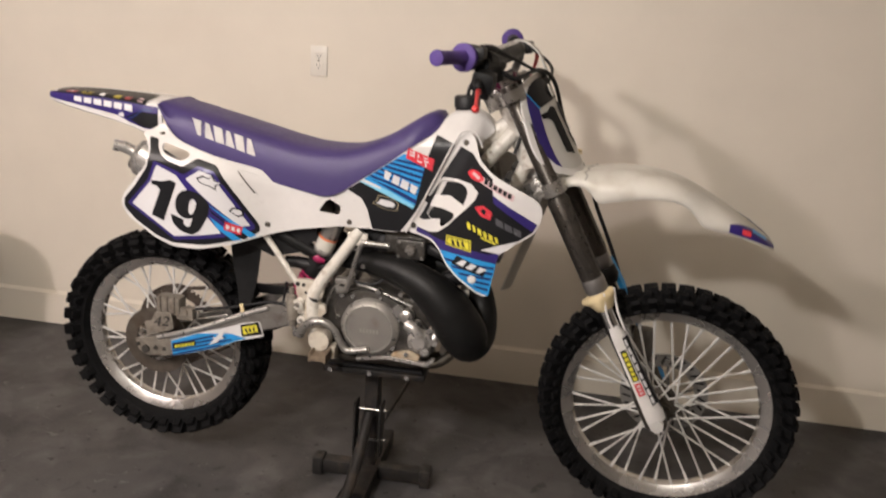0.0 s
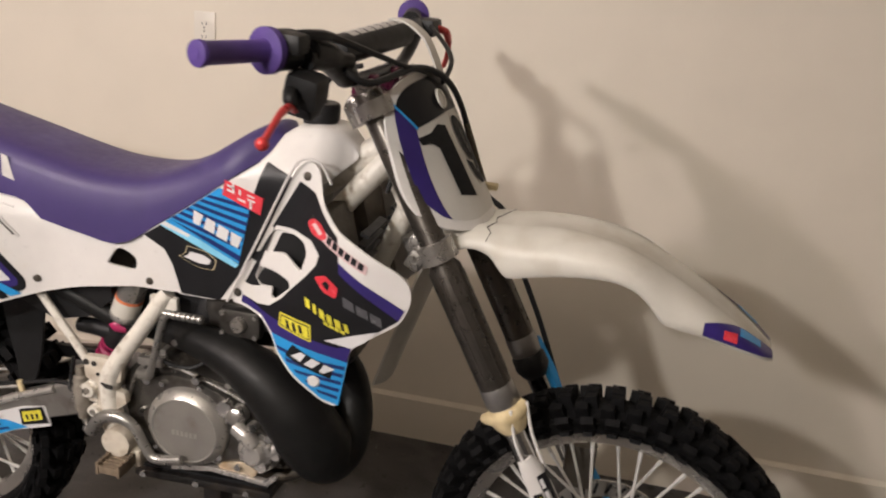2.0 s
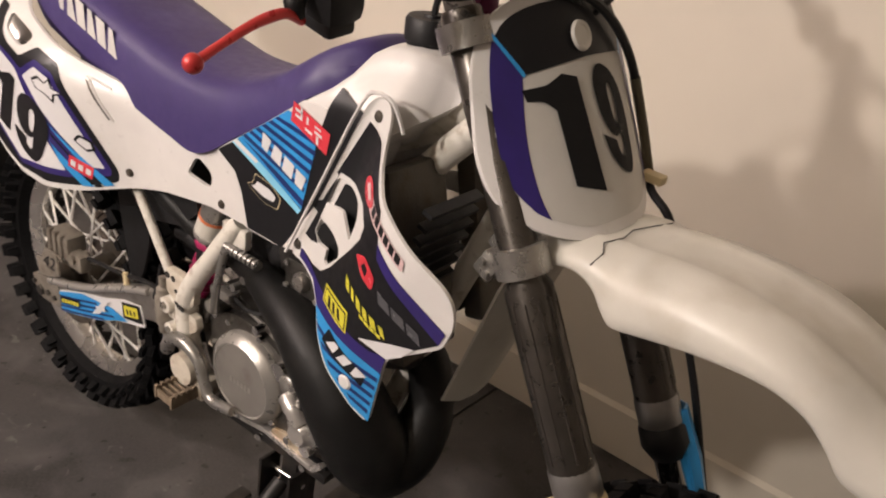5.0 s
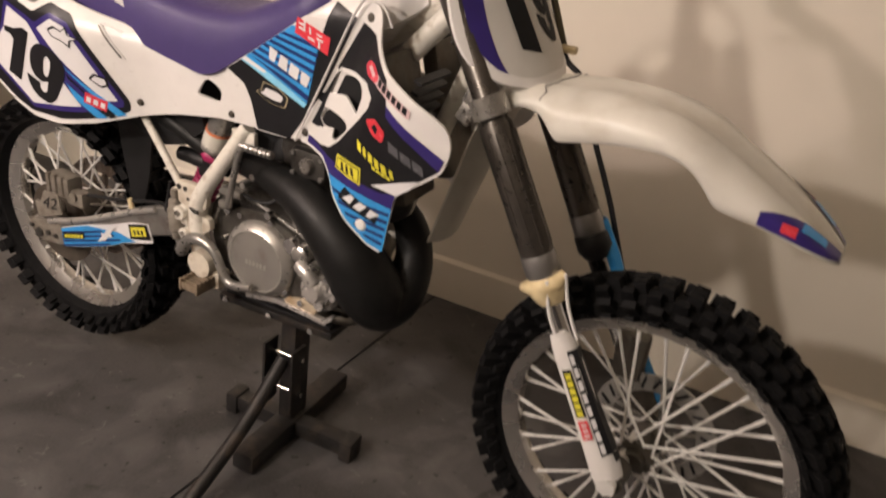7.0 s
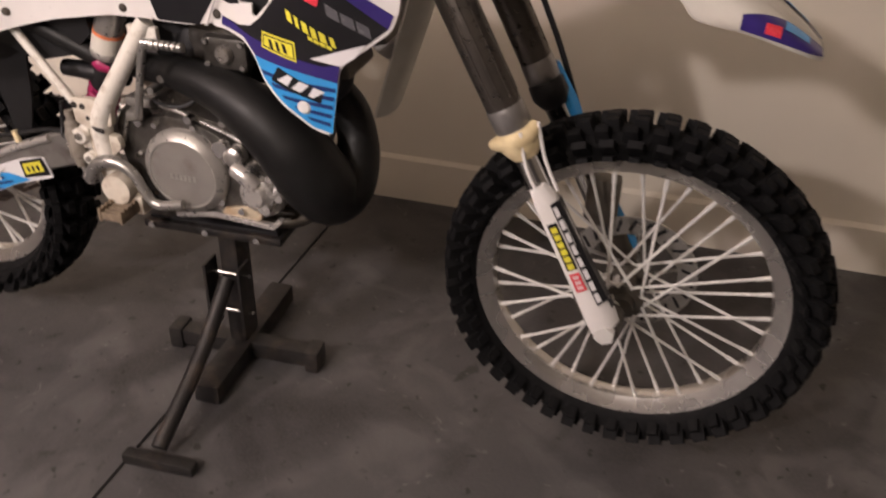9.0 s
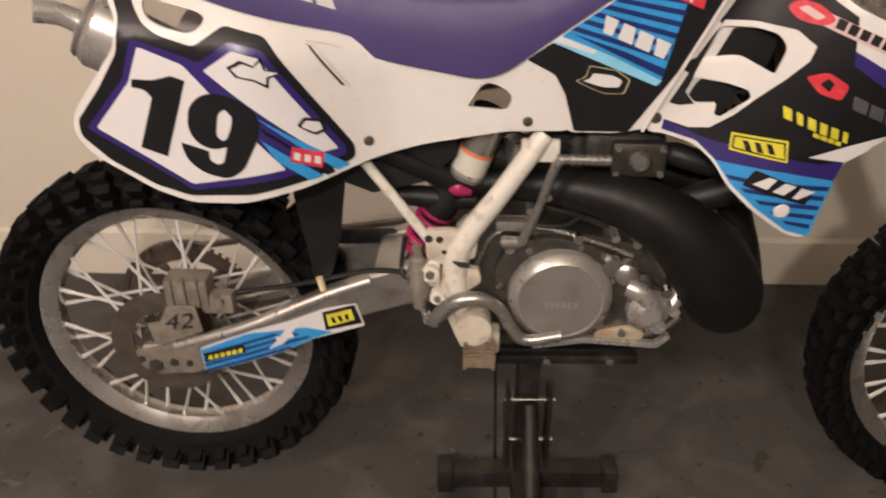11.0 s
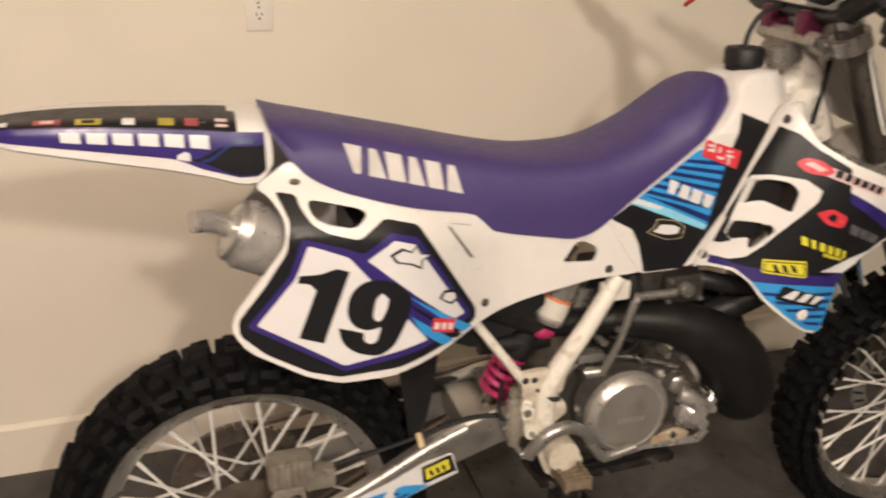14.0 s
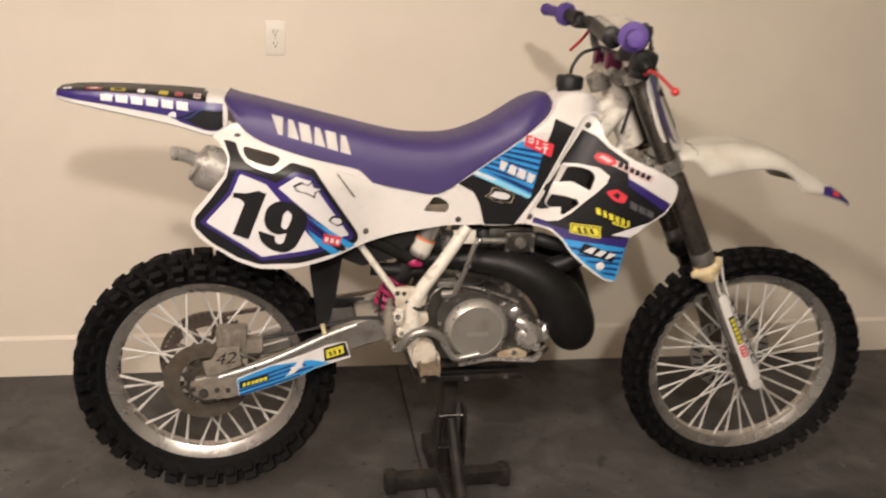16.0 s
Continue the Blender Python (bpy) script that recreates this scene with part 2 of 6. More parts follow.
def tube(points, radius, segs=12, steps=6, bm=None, smooth_path=True, squash=1.0, caps=True):
    """A round bar along points; radius is a number or one per point."""
    radii = radius if isinstance(radius, (list, tuple)) else [radius] * len(points)
    if smooth_path and len(points) > 2:
        line = glide(points, steps)
        rr = [radii[min(i // steps, len(radii) - 1)] * (1 - (i % steps) / steps) + radii[min(i // steps + 1, len(radii) - 1)] * (i % steps) / steps for i in range(len(line))]
    else:
        line, rr = [Vector(q) for q in points], radii
    own = bmesh.new()
    rings = []
    side = None
    for i, p in enumerate(line):
        d = (line[min(i + 1, len(line) - 1)] - line[max(i - 1, 0)]).normalized()
        if side is None:
            side = d.cross(Vector((0, 1, 0)) if abs(d.y) < 0.9 else Vector((1, 0, 0))).normalized()
        side = (side - d * side.dot(d)).normalized()
        up = d.cross(side)
        rings.append([own.verts.new(p + (side * math.cos(a) + up * math.sin(a) * squash) * rr[i]) for a in (2 * math.pi * j / segs for j in range(segs))])
    for a, b in zip(rings, rings[1:]):
        for j in range(segs):
            own.faces.new((a[j], a[(j + 1) % segs], b[(j + 1) % segs], b[j]))
    if caps:
        own.faces.new(rings[0][::-1])
        own.faces.new(rings[-1])
    return join(bm, own)


def lathe(profile, segs=48, m=None, bm=None, closed=False):
    """Turns (radius, y) pairs about the y axis."""
    own = bmesh.new()
    rings = [[own.verts.new((r * math.cos(a), y, r * math.sin(a))) for a in (2 * math.pi * j / segs for j in range(segs))] for r, y in profile]
    pairs = list(zip(rings, rings[1:])) + ([(rings[-1], rings[0])] if closed else [])
    for a, b in pairs:
        for j in range(segs):
            own.faces.new((a[j], a[(j + 1) % segs], b[(j + 1) % segs], b[j]))
    if not closed:
        for ring, r in ((rings[0], profile[0][0]), (rings[-1], profile[-1][0])):
            if r > 0.0005:
                own.faces.new(ring)
    bmesh.ops.remove_doubles(own, verts=own.verts[:], dist=0.00005)
    return join(bm, own, m)


def rod(a, b, r, segs=12, bm=None, r2=None):
    return tube([a, b], [r, r if r2 is None else r2], segs, bm=bm)


def loft(sections, bm=None, closed_ring=True, caps=True):
    own = bmesh.new()
    rings = [[own.verts.new(p) for p in s] for s in sections]
    n = len(rings[0])
    for a, b in zip(rings, rings[1:]):
        for j in range(n if closed_ring else n - 1):
            own.faces.new((a[j], a[(j + 1) % n], b[(j + 1) % n], b[j]))
    if caps and closed_ring:
        own.faces.new(rings[0][::-1])
        own.faces.new(rings[-1])
    return join(bm, own)


def rounded(outline, r=0.01, steps=4):
    """A closed outline with its corners rounded by r; a point may bring a radius of its own as third number."""
    pts = [Vector(p[:2]) for p in outline]
    out = []
    for i, p in enumerate(pts):
        rad = outline[i][2] if len(outline[i]) > 2 else r
        a, c = pts[i - 1], pts[(i + 1) % len(pts)]
        da, dc = (a - p), (c - p)
        ra, rc = min(rad, da.length * 0.49), min(rad, dc.length * 0.49)
        if rad <= 0.0002:
            out.append(p)
            continue
        s, e = p + da.normalized() * ra, p + dc.normalized() * rc
        for j in range(steps + 1):
            t = j / steps
            out.append(s * (1 - t) ** 2 + p * 2 * t * (1 - t) + e * t * t)
    return out


def sheet(outline, f, r=0.01, holes=(), cell=0.015, thick=0.0, edge=0.0, bm=None, side=-1):
    """A panel in x and z whose face lies at y = f(x, z): cut into cells so that it follows f; thick gives it depth
    inwards (away from its side), edge rounds its rim."""
    own = bmesh.new()
    for loop, rad in [(outline, r)] + [(h, 0.012) for h in holes]:
        pts = rounded(loop, rad)
        vs = [own.verts.new((p[0], 0, p[1])) for p in pts]
        for a, b in zip(vs, vs[1:] + vs[:1]):
            if (a.co - b.co).length > 1e-6:
                own.edges.new((a, b))
    bmesh.ops.remove_doubles(own, verts=own.verts[:], dist=0.0002)
    bmesh.ops.triangle_fill(own, use_beauty=True, use_dissolve=False, edges=own.edges[:], normal=(0, side, 0))
    if cell:
        for axis in (0, 2):
            vals = [v.co[axis] for v in own.verts]
            lo, hi = min(vals), max(vals)
            n = max(int((hi - lo) / cell), 0)
            for i in range(1, n + 1):
                at = [0, 0, 0]
                at[axis] = lo + (hi - lo) * i / (n + 1)
                nn = [0, 0, 0]
                nn[axis] = 1
                bmesh.ops.bisect_plane(own, geom=own.verts[:] + own.edges[:] + own.faces[:], plane_co=at, plane_no=nn)
    for v in own.verts:
        v.co.y = f(v.co.x, v.co.z)
    if thick:
        front = own.faces[:]
        rim = [e for e in own.edges if e.is_boundary]
        made = bmesh.ops.extrude_face_region(own, geom=front, use_keep_orig=True)
        for v in (g for g in made["geom"] if isinstance(g, bmesh.types.BMVert)):
            v.co.y -= side * thick
        if edge:
            bmesh.ops.bevel(own, geom=[e for e in rim if e.is_valid], offset=edge, segments=2, affect="EDGES", profile=0.5, clamp_overlap=True)
    return join(bm, own)


def smoothstep(t):
    t = min(max(t, 0), 1)
    return t * t * (3 - 2 * t)


def raised(f, d):
    """The surface f, lifted by d towards the right-hand side."""
    return lambda x, z: f(x, z) - d


def digits(text, corner, along, up, f, bold=0.03, d=0.0):
    """Figures in the built-in font, fitted between corner, corner + along and corner + up in x and z, laid on f."""
    data = bpy.data.curves.new("figures", "FONT")
    data.body, data.offset, data.resolution_u = text, bold, 5
    tmp = bpy.data.objects.new("tmp", data)
    scene.collection.objects.link(tmp)
    me = tmp.to_mesh()
    own = bmesh.new()
    own.from_mesh(me)
    tmp.to_mesh_clear()
    bpy.data.objects.remove(tmp)
    bpy.data.curves.remove(data)
    xs, ys = [v.co.x for v in own.verts], [v.co.y for v in own.verts]
    x0, x1, y0, y1 = min(xs), max(xs), min(ys), max(ys)
    for v in own.verts:
        s, t = (v.co.x - x0) / (x1 - x0), (v.co.y - y0) / (y1 - y0)
        x, z = corner[0] + along[0] * s + up[0] * t, corner[1] + along[1] * s + up[1] * t
        v.co = (x, f(x, z) - d, z)
    return own


def marks(n, corner, along, up, f, mat, parent, fill=0.8, d=0.0, slant=0.0, shapes=None):
    """A row of n plain blocks between corner, corner + along and corner + up, in place of a printed mark; shapes gives
    each block's width at its foot and at its head."""
    c, a, u = Vector(corner), Vector(along), Vector(up)
    for i in range(n):
        foot, head = shapes[i % len(shapes)] if shapes else (1, 1)
        m = (i + 0.5) / n
        pts = [c + a * (m - fill * foot / 2 / n), c + a * (m + fill * foot / 2 / n), c + a * (m + slant + fill * head / 2 / n) + u, c + a * (m + slant - fill * head / 2 / n) + u]
        part("printed_mark", sheet([tuple(q) for q in pts], raised(f, d), r=0.0, cell=0), mat, parent)


def glyph(points, holes, f, d):
    """A painted figure from its outline, laid on f."""
    return sheet(points, raised(f, d), r=0.012, holes=holes, cell=0.02)


# ---- the room ----
X0, X1, Y0, H = -4.6, 5.2, -6.4, 2.6
WALL_Y = 0.965
SLANT = pose(0, WALL_Y, 0, 0, 0, -1.6) @ pose(0, -WALL_Y, 0)


def floor_slabs():
    """Concrete cast in two slabs, with a saw-cut joint between them that runs to the wall."""
    base = box((X0 - 0.1, Y0 - 0.1, -0.2), (X1 + 0.1, WALL_Y + 0.5, -0.008))
    fl = tagged(new("floor", mesh_of("floor", base, CRACK, False)), "bare grey concrete garage floor with a saw-cut joint", "floor", kind="structure")
    for a, b in ((X0 - 0.1, -0.004), (0.004, X1 + 0.1)):
        own = bmesh.new()
        y0, y1 = Y0 - 0.1, WALL_Y + 0.5
        cut = lambda y: 0.553 + 0.056 * y
        pts = [(a if a < 0 else cut(y0) + a, y0), (b + cut(y0) if b < 1 else b, y0), (b + cut(y1) if b < 1 else b, y1), (a if a < 0 else cut(y1) + a, y1)]
        low = [own.verts.new((x, y, -0.008)) for x, y in pts]
        top = [own.verts.new((x, y, 0)) for x, y in pts]
        own.faces.new(top)
        for i in range(4):
            own.faces.new((low[i], low[(i + 1) % 4], top[(i + 1) % 4], top[i]))
        part("slab", own, FLOOR, fl, smooth=False)


floor_slabs()
# west, east and south walls are added out of view to cut the bounce
for name, lo, hi in (("wall_north", (X0 - 0.4, WALL_Y, 0), (X1 + 0.4, WALL_Y + 0.15, H)), ("wall_west", (X0 - 0.15, Y0, 0), (X0, WALL_Y - 0.2, H)),
                     ("wall_east", (X1, Y0, 0), (X1 + 0.15, WALL_Y - 0.2, H)), ("wall_south", (X0 - 0.15, Y0 - 0.15, 0), (X1 + 0.15, Y0, H))):
    tagged(new(name, mesh_of(name, box(lo, hi), WALL if name == "wall_north" else DARK_UNSEEN, False)), "warm off-white painted garage wall" if name == "wall_north" else "added dark wall out of view", "wall", kind="structure").matrix_basis = SLANT if name == "wall_north" else Matrix()
tagged(new("ceiling", mesh_of("ceiling", box((X0 - 0.15, Y0 - 0.15, H), (X1 + 0.15, WALL_Y + 0.4, H + 0.1)), WALL, False)), "plain off-white ceiling", "ceiling", kind="structure")


def baseboard():
    """The painted curb at the wall's foot, its top edge sloped."""
    own = loft([[(x, WALL_Y - 0.001, 0), (x, WALL_Y - 0.012, 0), (x, WALL_Y - 0.012, 0.142), (x, WALL_Y - 0.001, 0.155)] for x in (X0, X1)])
    tagged(new("baseboard", mesh_of("baseboard", own, WALL, False)), "low painted curb along the foot of the wall", "baseboard", kind="structure").matrix_basis = SLANT


baseboard()


def outlet(x, z):
    ob = thing("wall_outlet", SLANT @ pose(x, WALL_Y, z), "white duplex power outlet with a cover plate on the wall", "outlet")
    part("cover_plate", box((-0.035, -0.006, -0.0585), (0.035, 0.0, 0.0585), 0.003), OUTLET, ob)
    for s in (-1, 1):
        face = part("socket", sheet([(-0.017, s * 0.0195 - 0.014), (0.017, s * 0.0195 - 0.014), (0.017, s * 0.0195 + 0.014), (-0.017, s * 0.0195 + 0.014)], lambda a, b: -0.0075, r=0.009, cell=0, thick=0.003), OUTLET, ob)
        own = bmesh.new()
        for dx, w, dz, h in ((-0.0065, 0.0022, 0.003, 0.009), (0.0065, 0.0022, 0.003, 0.008), (0, 0.005, -0.008, 0.005)):
            box((dx - w / 2, -0.0082, s * 0.0195 + dz - h / 2), (dx + w / 2, -0.0076, s * 0.0195 + dz + h / 2), bm=own)
        part("slots", own, BLACK, face)
    part("screw", lathe([(0.003, -0.0075), (0.0025, -0.0065), (0.003, -0.0055)], 12), CHROME, ob)


outlet(0.140, 1.252)


def trash_bin(x, y):
    ob = thing("trash_bin", pose(x, y, 0), "large black plastic trash bin standing on the floor", "trash bin")
    prof = [(0.16, 0.0), (0.185, 0.006), (0.198, 0.028), (0.236, 0.560), (0.250, 0.566), (0.256, 0.580), (0.256, 0.622), (0.250, 0.632), (0.240, 0.630), (0.230, 0.575), (0.18, 0.03), (0.0, 0.03)]
    up = Matrix.Rotation(radians(90), 4, "X")
    part("body", lathe(prof, 40, m=up), BIN, ob)
    for a in (0.4, 3.5):
        part("handle", tube([(0.235 * math.cos(a - 0.25), 0.235 * math.sin(a - 0.25), 0.55), (0.275 * math.cos(a - 0.2), 0.275 * math.sin(a - 0.2), 0.52), (0.275 * math.cos(a + 0.2), 0.275 * math.sin(a + 0.2), 0.52), (0.235 * math.cos(a + 0.25), 0.235 * math.sin(a + 0.25), 0.55)], 0.012, 8, 4), BIN, ob)


trash_bin(-1.375, 0.345)


def sneaker(x, y, turn):
    """A low shoe beside the bin: sole, upper, tongue, laces and a red flash on its side."""
    ob = thing("sneaker", pose(x, y, 0, 0, 0, turn), "black sneaker with a red flash and a white sole", "shoe")
    outline = [(-0.135, 0.0), (-0.125, 0.030), (-0.06, 0.034), (0.02, 0.040), (0.09, 0.046), (0.135, 0.030), (0.148, 0.0), (0.135, -0.032), (0.09, -0.042), (0.02, -0.034), (-0.06, -0.032), (-0.125, -0.030)]
    ring = [Vector((p.x, p.y, 0)) for p in glide([(a, b, 0) for a, b in outline], 4, closed=True)]
    part("sole", loft([[(p.x * k, p.y * k, z) for p in ring] for z, k in ((0.0, 0.95), (0.004, 1.0), (0.022, 1.02), (0.028, 0.99))]), SOLE, ob, "white rubber sole")
    secs = []
    for z, k in ((0.026, 0.99), (0.045, 0.97), (0.060, 0.90), (0.075, 0.80), (0.090, 0.72), (0.104, 0.68)):
        front = 0.15 * smoothstep((z - 0.045) / 0.06)
        secs.append([(min(p.x * 0.99, 0.146 - 1.05 * front) if p.x > 0 else p.x * (0.98 - 0.02 * front), p.y * k, z - 0.02 * smoothstep((p.x - 0.02) / 0.12) * smoothstep((z - 0.06) / 0.04)) for p in ring])
    part("upper", loft(secs), SHOE, ob, angle=60)
    for side in (-1, 1):
        part("flash", loft([[(-0.05, side * 0.0335, 0.046), (-0.02, side * 0.035, 0.070), (0.03, side * 0.0355, 0.066), (0.05, side * 0.040, 0.044)], [(-0.05, side * 0.036, 0.046), (-0.02, side * 0.0365, 0.070), (0.03, side * 0.0375, 0.066), (0.05, side * 0.043, 0.044)]]), RED, ob, "red flash")
    part("tongue", box((-0.03, -0.018, 0.085), (0.045, 0.018, 0.104), 0.006), SHOE, ob)
    for k in range(4):
        part("lace", rod((-0.018 + 0.018 * k, -0.020, 0.103 - 0.004 * k), (-0.012 + 0.018 * k, 0.020, 0.103 - 0.004 * k), 0.0025, 6), SOLE, ob)


sneaker(-1.62, 0.27, 75)


# ---- the lift stand ----
def lift_stand():
    ob = thing("motorcycle_stand", None, "black steel motorcycle lift stand with a foot lever", "stand")
    part("base_bar", box((0.585, -0.13, 0.005), (0.645, 0.29, 0.055), 0.006), STAND, ob)
    part("cross_bar", box((0.455, 0.038, 0.01), (0.80, 0.083, 0.052), 0.006), STAND, ob)
    for x in (0.45, 0.795):
        part("end_cap", box((x - 0.017, 0.032, 0.0), (x + 0.017, 0.089, 0.058), 0.006), STAND, ob)
    post = part("post", box((0.592, 0.040, 0.05), (0.634, 0.105, 0.400), 0.005), STAND, ob)
    for z in (0.15, 0.25):
        part("bolt", rod((0.565, 0.03, z), (0.665, 0.03, z), 0.005), CHROME, post)
    for x in (0.572, 0.652):
        part("link", box((x - 0.004, 0.0, 0.10), (x + 0.004, 0.055, 0.28), 0.003), STAND, ob)
    part("top_plate", box((0.49, -0.06, 0.400), (0.79, 0.16, 0.418), 0.004), STAND, ob)
    part("rubber_pad", box((0.50, -0.05, 0.418), (0.78, 0.15, 0.426), 0.003), BLACK, ob)
    for x in (0.510, 0.628, 0.739):
        part("plate_bolt", rod((x, -0.066, 0.409), (x, -0.056, 0.409), 0.007), CHROME, ob)
    part("lever", tube([(0.60, -0.30, 0.03), (0.61, -0.12, 0.13), (0.615, 0.02, 0.24)], 0.017, 12), STAND, ob)
    part("foot_bar", box((0.532, -0.332, 0.0), (0.688, -0.304, 0.026), 0.006), STAND, ob)


lift_stand()

# ---- the motorcycle: x to its front, right-hand side at negative y ----
LEAN = pose(0, -0.12, 0.9, 2.0) @ Matrix.Translation((0, 0.12, -0.9))
ROOT = Matrix.Translation((-0.04, 0.01, 0)) @ pose(0, 0, 0, 0, 0, -2.3) @ LEAN @ Matrix.Translation((0.04, 0, 0))
bike = thing("dirt_bike", ROOT, "white and purple motocross bike on a lift stand, race number nineteen", "dirt bike")
HEAD, AXIS = Vector((0.981, 0, 1.15)), Vector((-0.4613, 0, 0.887))
STEER = Matrix.Translation(HEAD) @ Matrix.Rotation(radians(-4.5), 4, AXIS) @ Matrix.Translation(-HEAD)


def knob(own, ang, y, r0, r1, w, l, tilt):
    """One tread block: w across, l round the tyre, from radius r0 to r1."""
    m = Matrix.Rotation(-ang, 4, "Y") @ Matrix.Translation((r0, y, 0)) @ Matrix.Rotation(tilt, 4, "Z")
    h = r1 - r0
    lo = [(-0.004, sy * w / 2, sz * l / 2) for sy, sz in ((-1, -1), (1, -1), (1, 1), (-1, 1))]
    hi = [(h, sy * w * 0.43, sz * l * 0.42) for sy, sz in ((-1, -1), (1, -1), (1, 1), (-1, 1))]
    a = [own.verts.new(m @ Vector(p)) for p in lo]
    b = [own.verts.new(m @ Vector(p)) for p in hi]
    own.faces.new(b)
    for i in range(4):
        own.faces.new((a[i], a[(i + 1) % 4], b[(i + 1) % 4], b[i]))


def knob_mesh(w, l, h):
    own = bmesh.new()
    knob(own, 0, 0, 0, h, w, l, 0)
    return mesh_of("tread_block", own, RUBBER, False)


def tyre(R, half, rim, count, hub):
    """A knobbly tyre: the carcass, the tread blocks of the near half as parts of their own, the far half joined."""
    prof = [(rim - 0.008, -0.018), (rim, -0.026), (rim + 0.012, -half * 0.86), (rim + 0.035, -half * 0.98), (R - 0.036, -half * 0.82), (R - 0.023, -half * 0.45), (R - 0.0195, 0),
            (R - 0.023, half * 0.45), (R - 0.036, half * 0.82), (rim + 0.035, half * 0.98), (rim + 0.012, half * 0.86), (rim, 0.026), (rim - 0.008, 0.018)]
    part("tyre", lathe(prof, 72, closed=True), RUBBER, hub, "black knobbly off-road tyre")
    far = bmesh.new()
    l = 2 * math.pi * R / count
    rows = ((0.22, 0.021, 0.0, 0.38, 0.56, 0.0, 0), (0.60, 0.028, 0.006, 0.34, 0.56, 0.35, 0.30), (0.92, 0.040, 0.012, 0.30, 0.60, 0.8, 0.05), (0.98, 0.056, 0.036, 0.18, 0.42, 1.15, 0.05))
    for y, r0, r1, w, k, tilt, shift in rows:
        kinds = [knob_mesh(half * w * a, l * k * b, r0 - r1) for a, b in ((1, 1), (1.06, 0.95), (0.95, 1.05))]
        for i in range(count):
            a = 2 * math.pi * (i + shift) / count
            knob(far, a, y * half, R - r0, R - r1, half * w, l * k, tilt)
            ob = new("tread_block", kinds[i % 3])
            ob.parent = hub
            ob.matrix_basis = Matrix.Rotation(-a, 4, "Y") @ Matrix.Translation((R - r0, -y * half, 0)) @ Matrix.Rotation(-tilt, 4, "Z")
    tagged(part("tread", far, RUBBER, hub, smooth=False), "tread blocks of the far side", kind="stuff")


def wheel(name, m, R, half, rim, count, flange, hub_half, label):
    hub = part(name, lathe([(0.012, -hub_half - 0.02), (0.02, -hub_half - 0.02), (0.022, -hub_half - 0.004), (flange, -hub_half - 0.002), (flange, -hub_half + 0.006), (flange * 0.62, -hub_half + 0.012),
                            (flange * 0.55, 0), (flange * 0.62, hub_half - 0.012), (flange, hub_half - 0.006), (flange, hub_half + 0.002), (0.022, hub_half + 0.004), (0.02, hub_half + 0.02), (0.012, hub_half + 0.02)], 32), GRIME_AND_SHADE, bike, label, m)
    tyre(R, half, rim, count, hub)
    part("rim", lathe([(rim - 0.014, -0.022), (rim + 0.002, -0.029), (rim + 0.003, -0.025), (rim - 0.006, -0.018), (rim - 0.016, 0), (rim - 0.006, 0.018), (rim + 0.003, 0.025), (rim + 0.002, 0.029), (rim - 0.014, 0.022), (rim - 0.026, 0.014), (rim - 0.030, 0), (rim - 0.026, -0.014)], 72, closed=True), RIM, hub, "polished aluminium rim")
    kinds = {}
    for i in range(36):
        side, lean = (1 if i % 2 else -1), (1 if (i // 2) % 2 else -1)
        if (side, lean) not in kinds:
            turn = lean * 0.95
            a = Vector((flange * 0.92 * math.cos(turn), side * hub_half, flange * 0.92 * math.sin(turn)))
            b = Vector((rim - 0.028, side * 0.006, 0))
            own = rod(a, b + (a - b).normalized() * 0.022, 0.0031, 6)
            rod(b + (a - b).normalized() * 0.024, b, 0.0042, 6, bm=own)
            kinds[side, lean] = mesh_of("spoke", own, STEEL)
        ob = new("spoke", kinds[side, lean])
        ob.parent = hub
        ob.matrix_basis = Matrix.Rotation(-(i + 0.25) * math.pi / 18, 4, "Y")
    return hub


def disc(hub, y, r0, r1, n, mat, name="brake_disc"):
    own = bmesh.new()
    lathe([(r0, y - 0.002), (r1, y - 0.002), (r1, y + 0.002), (r0, y + 0.002)], 48, bm=own, closed=True)
    for i in range(n):
        a = 2 * math.pi * i / n
        part("disc_arm", rod((0.03 * math.cos(a), y, 0.03 * math.sin(a)), (r0 * 1.02 * math.cos(a + 0.3), y, r0 * 1.02 * math.sin(a + 0.3)), 0.004, 6), mat, hub)
    return part(name, own, mat, hub)


REAR, FRONT = Vector((-0.050, 0.025, 0.411)), Vector((1.466, 0.003, 0.411))
rear_wheel = wheel("rear_wheel", Matrix.Translation(REAR), 0.334, 0.058, 0.252, 36, 0.058, 0.05, "rear spoked wheel")
front_wheel = wheel("front_wheel", STEER @ Matrix.Translation(FRONT), 0.351, 0.048, 0.280, 46, 0.036, 0.035, "front spoked wheel")
disc(rear_wheel, -0.068, 0.066, 0.106, 6, RUST)
disc(front_wheel, 0.062, 0.085, 0.122, 5, DARK_STEEL)
slot = mesh_of("disc_slot", box((-0.013, -0.0009, -0.0028), (0.013, 0.0009, 0.0028)), BLACK, False)
for i in range(26):
    ob = new("disc_slot", slot)
    ob.parent = front_wheel
    ob.matrix_basis = Matrix.Rotation(-2 * math.pi * i / 26, 4, "Y") @ Matrix.Translation((0.104, 0.0598, 0)) @ Matrix.Rotation(0.5, 4, "Y")


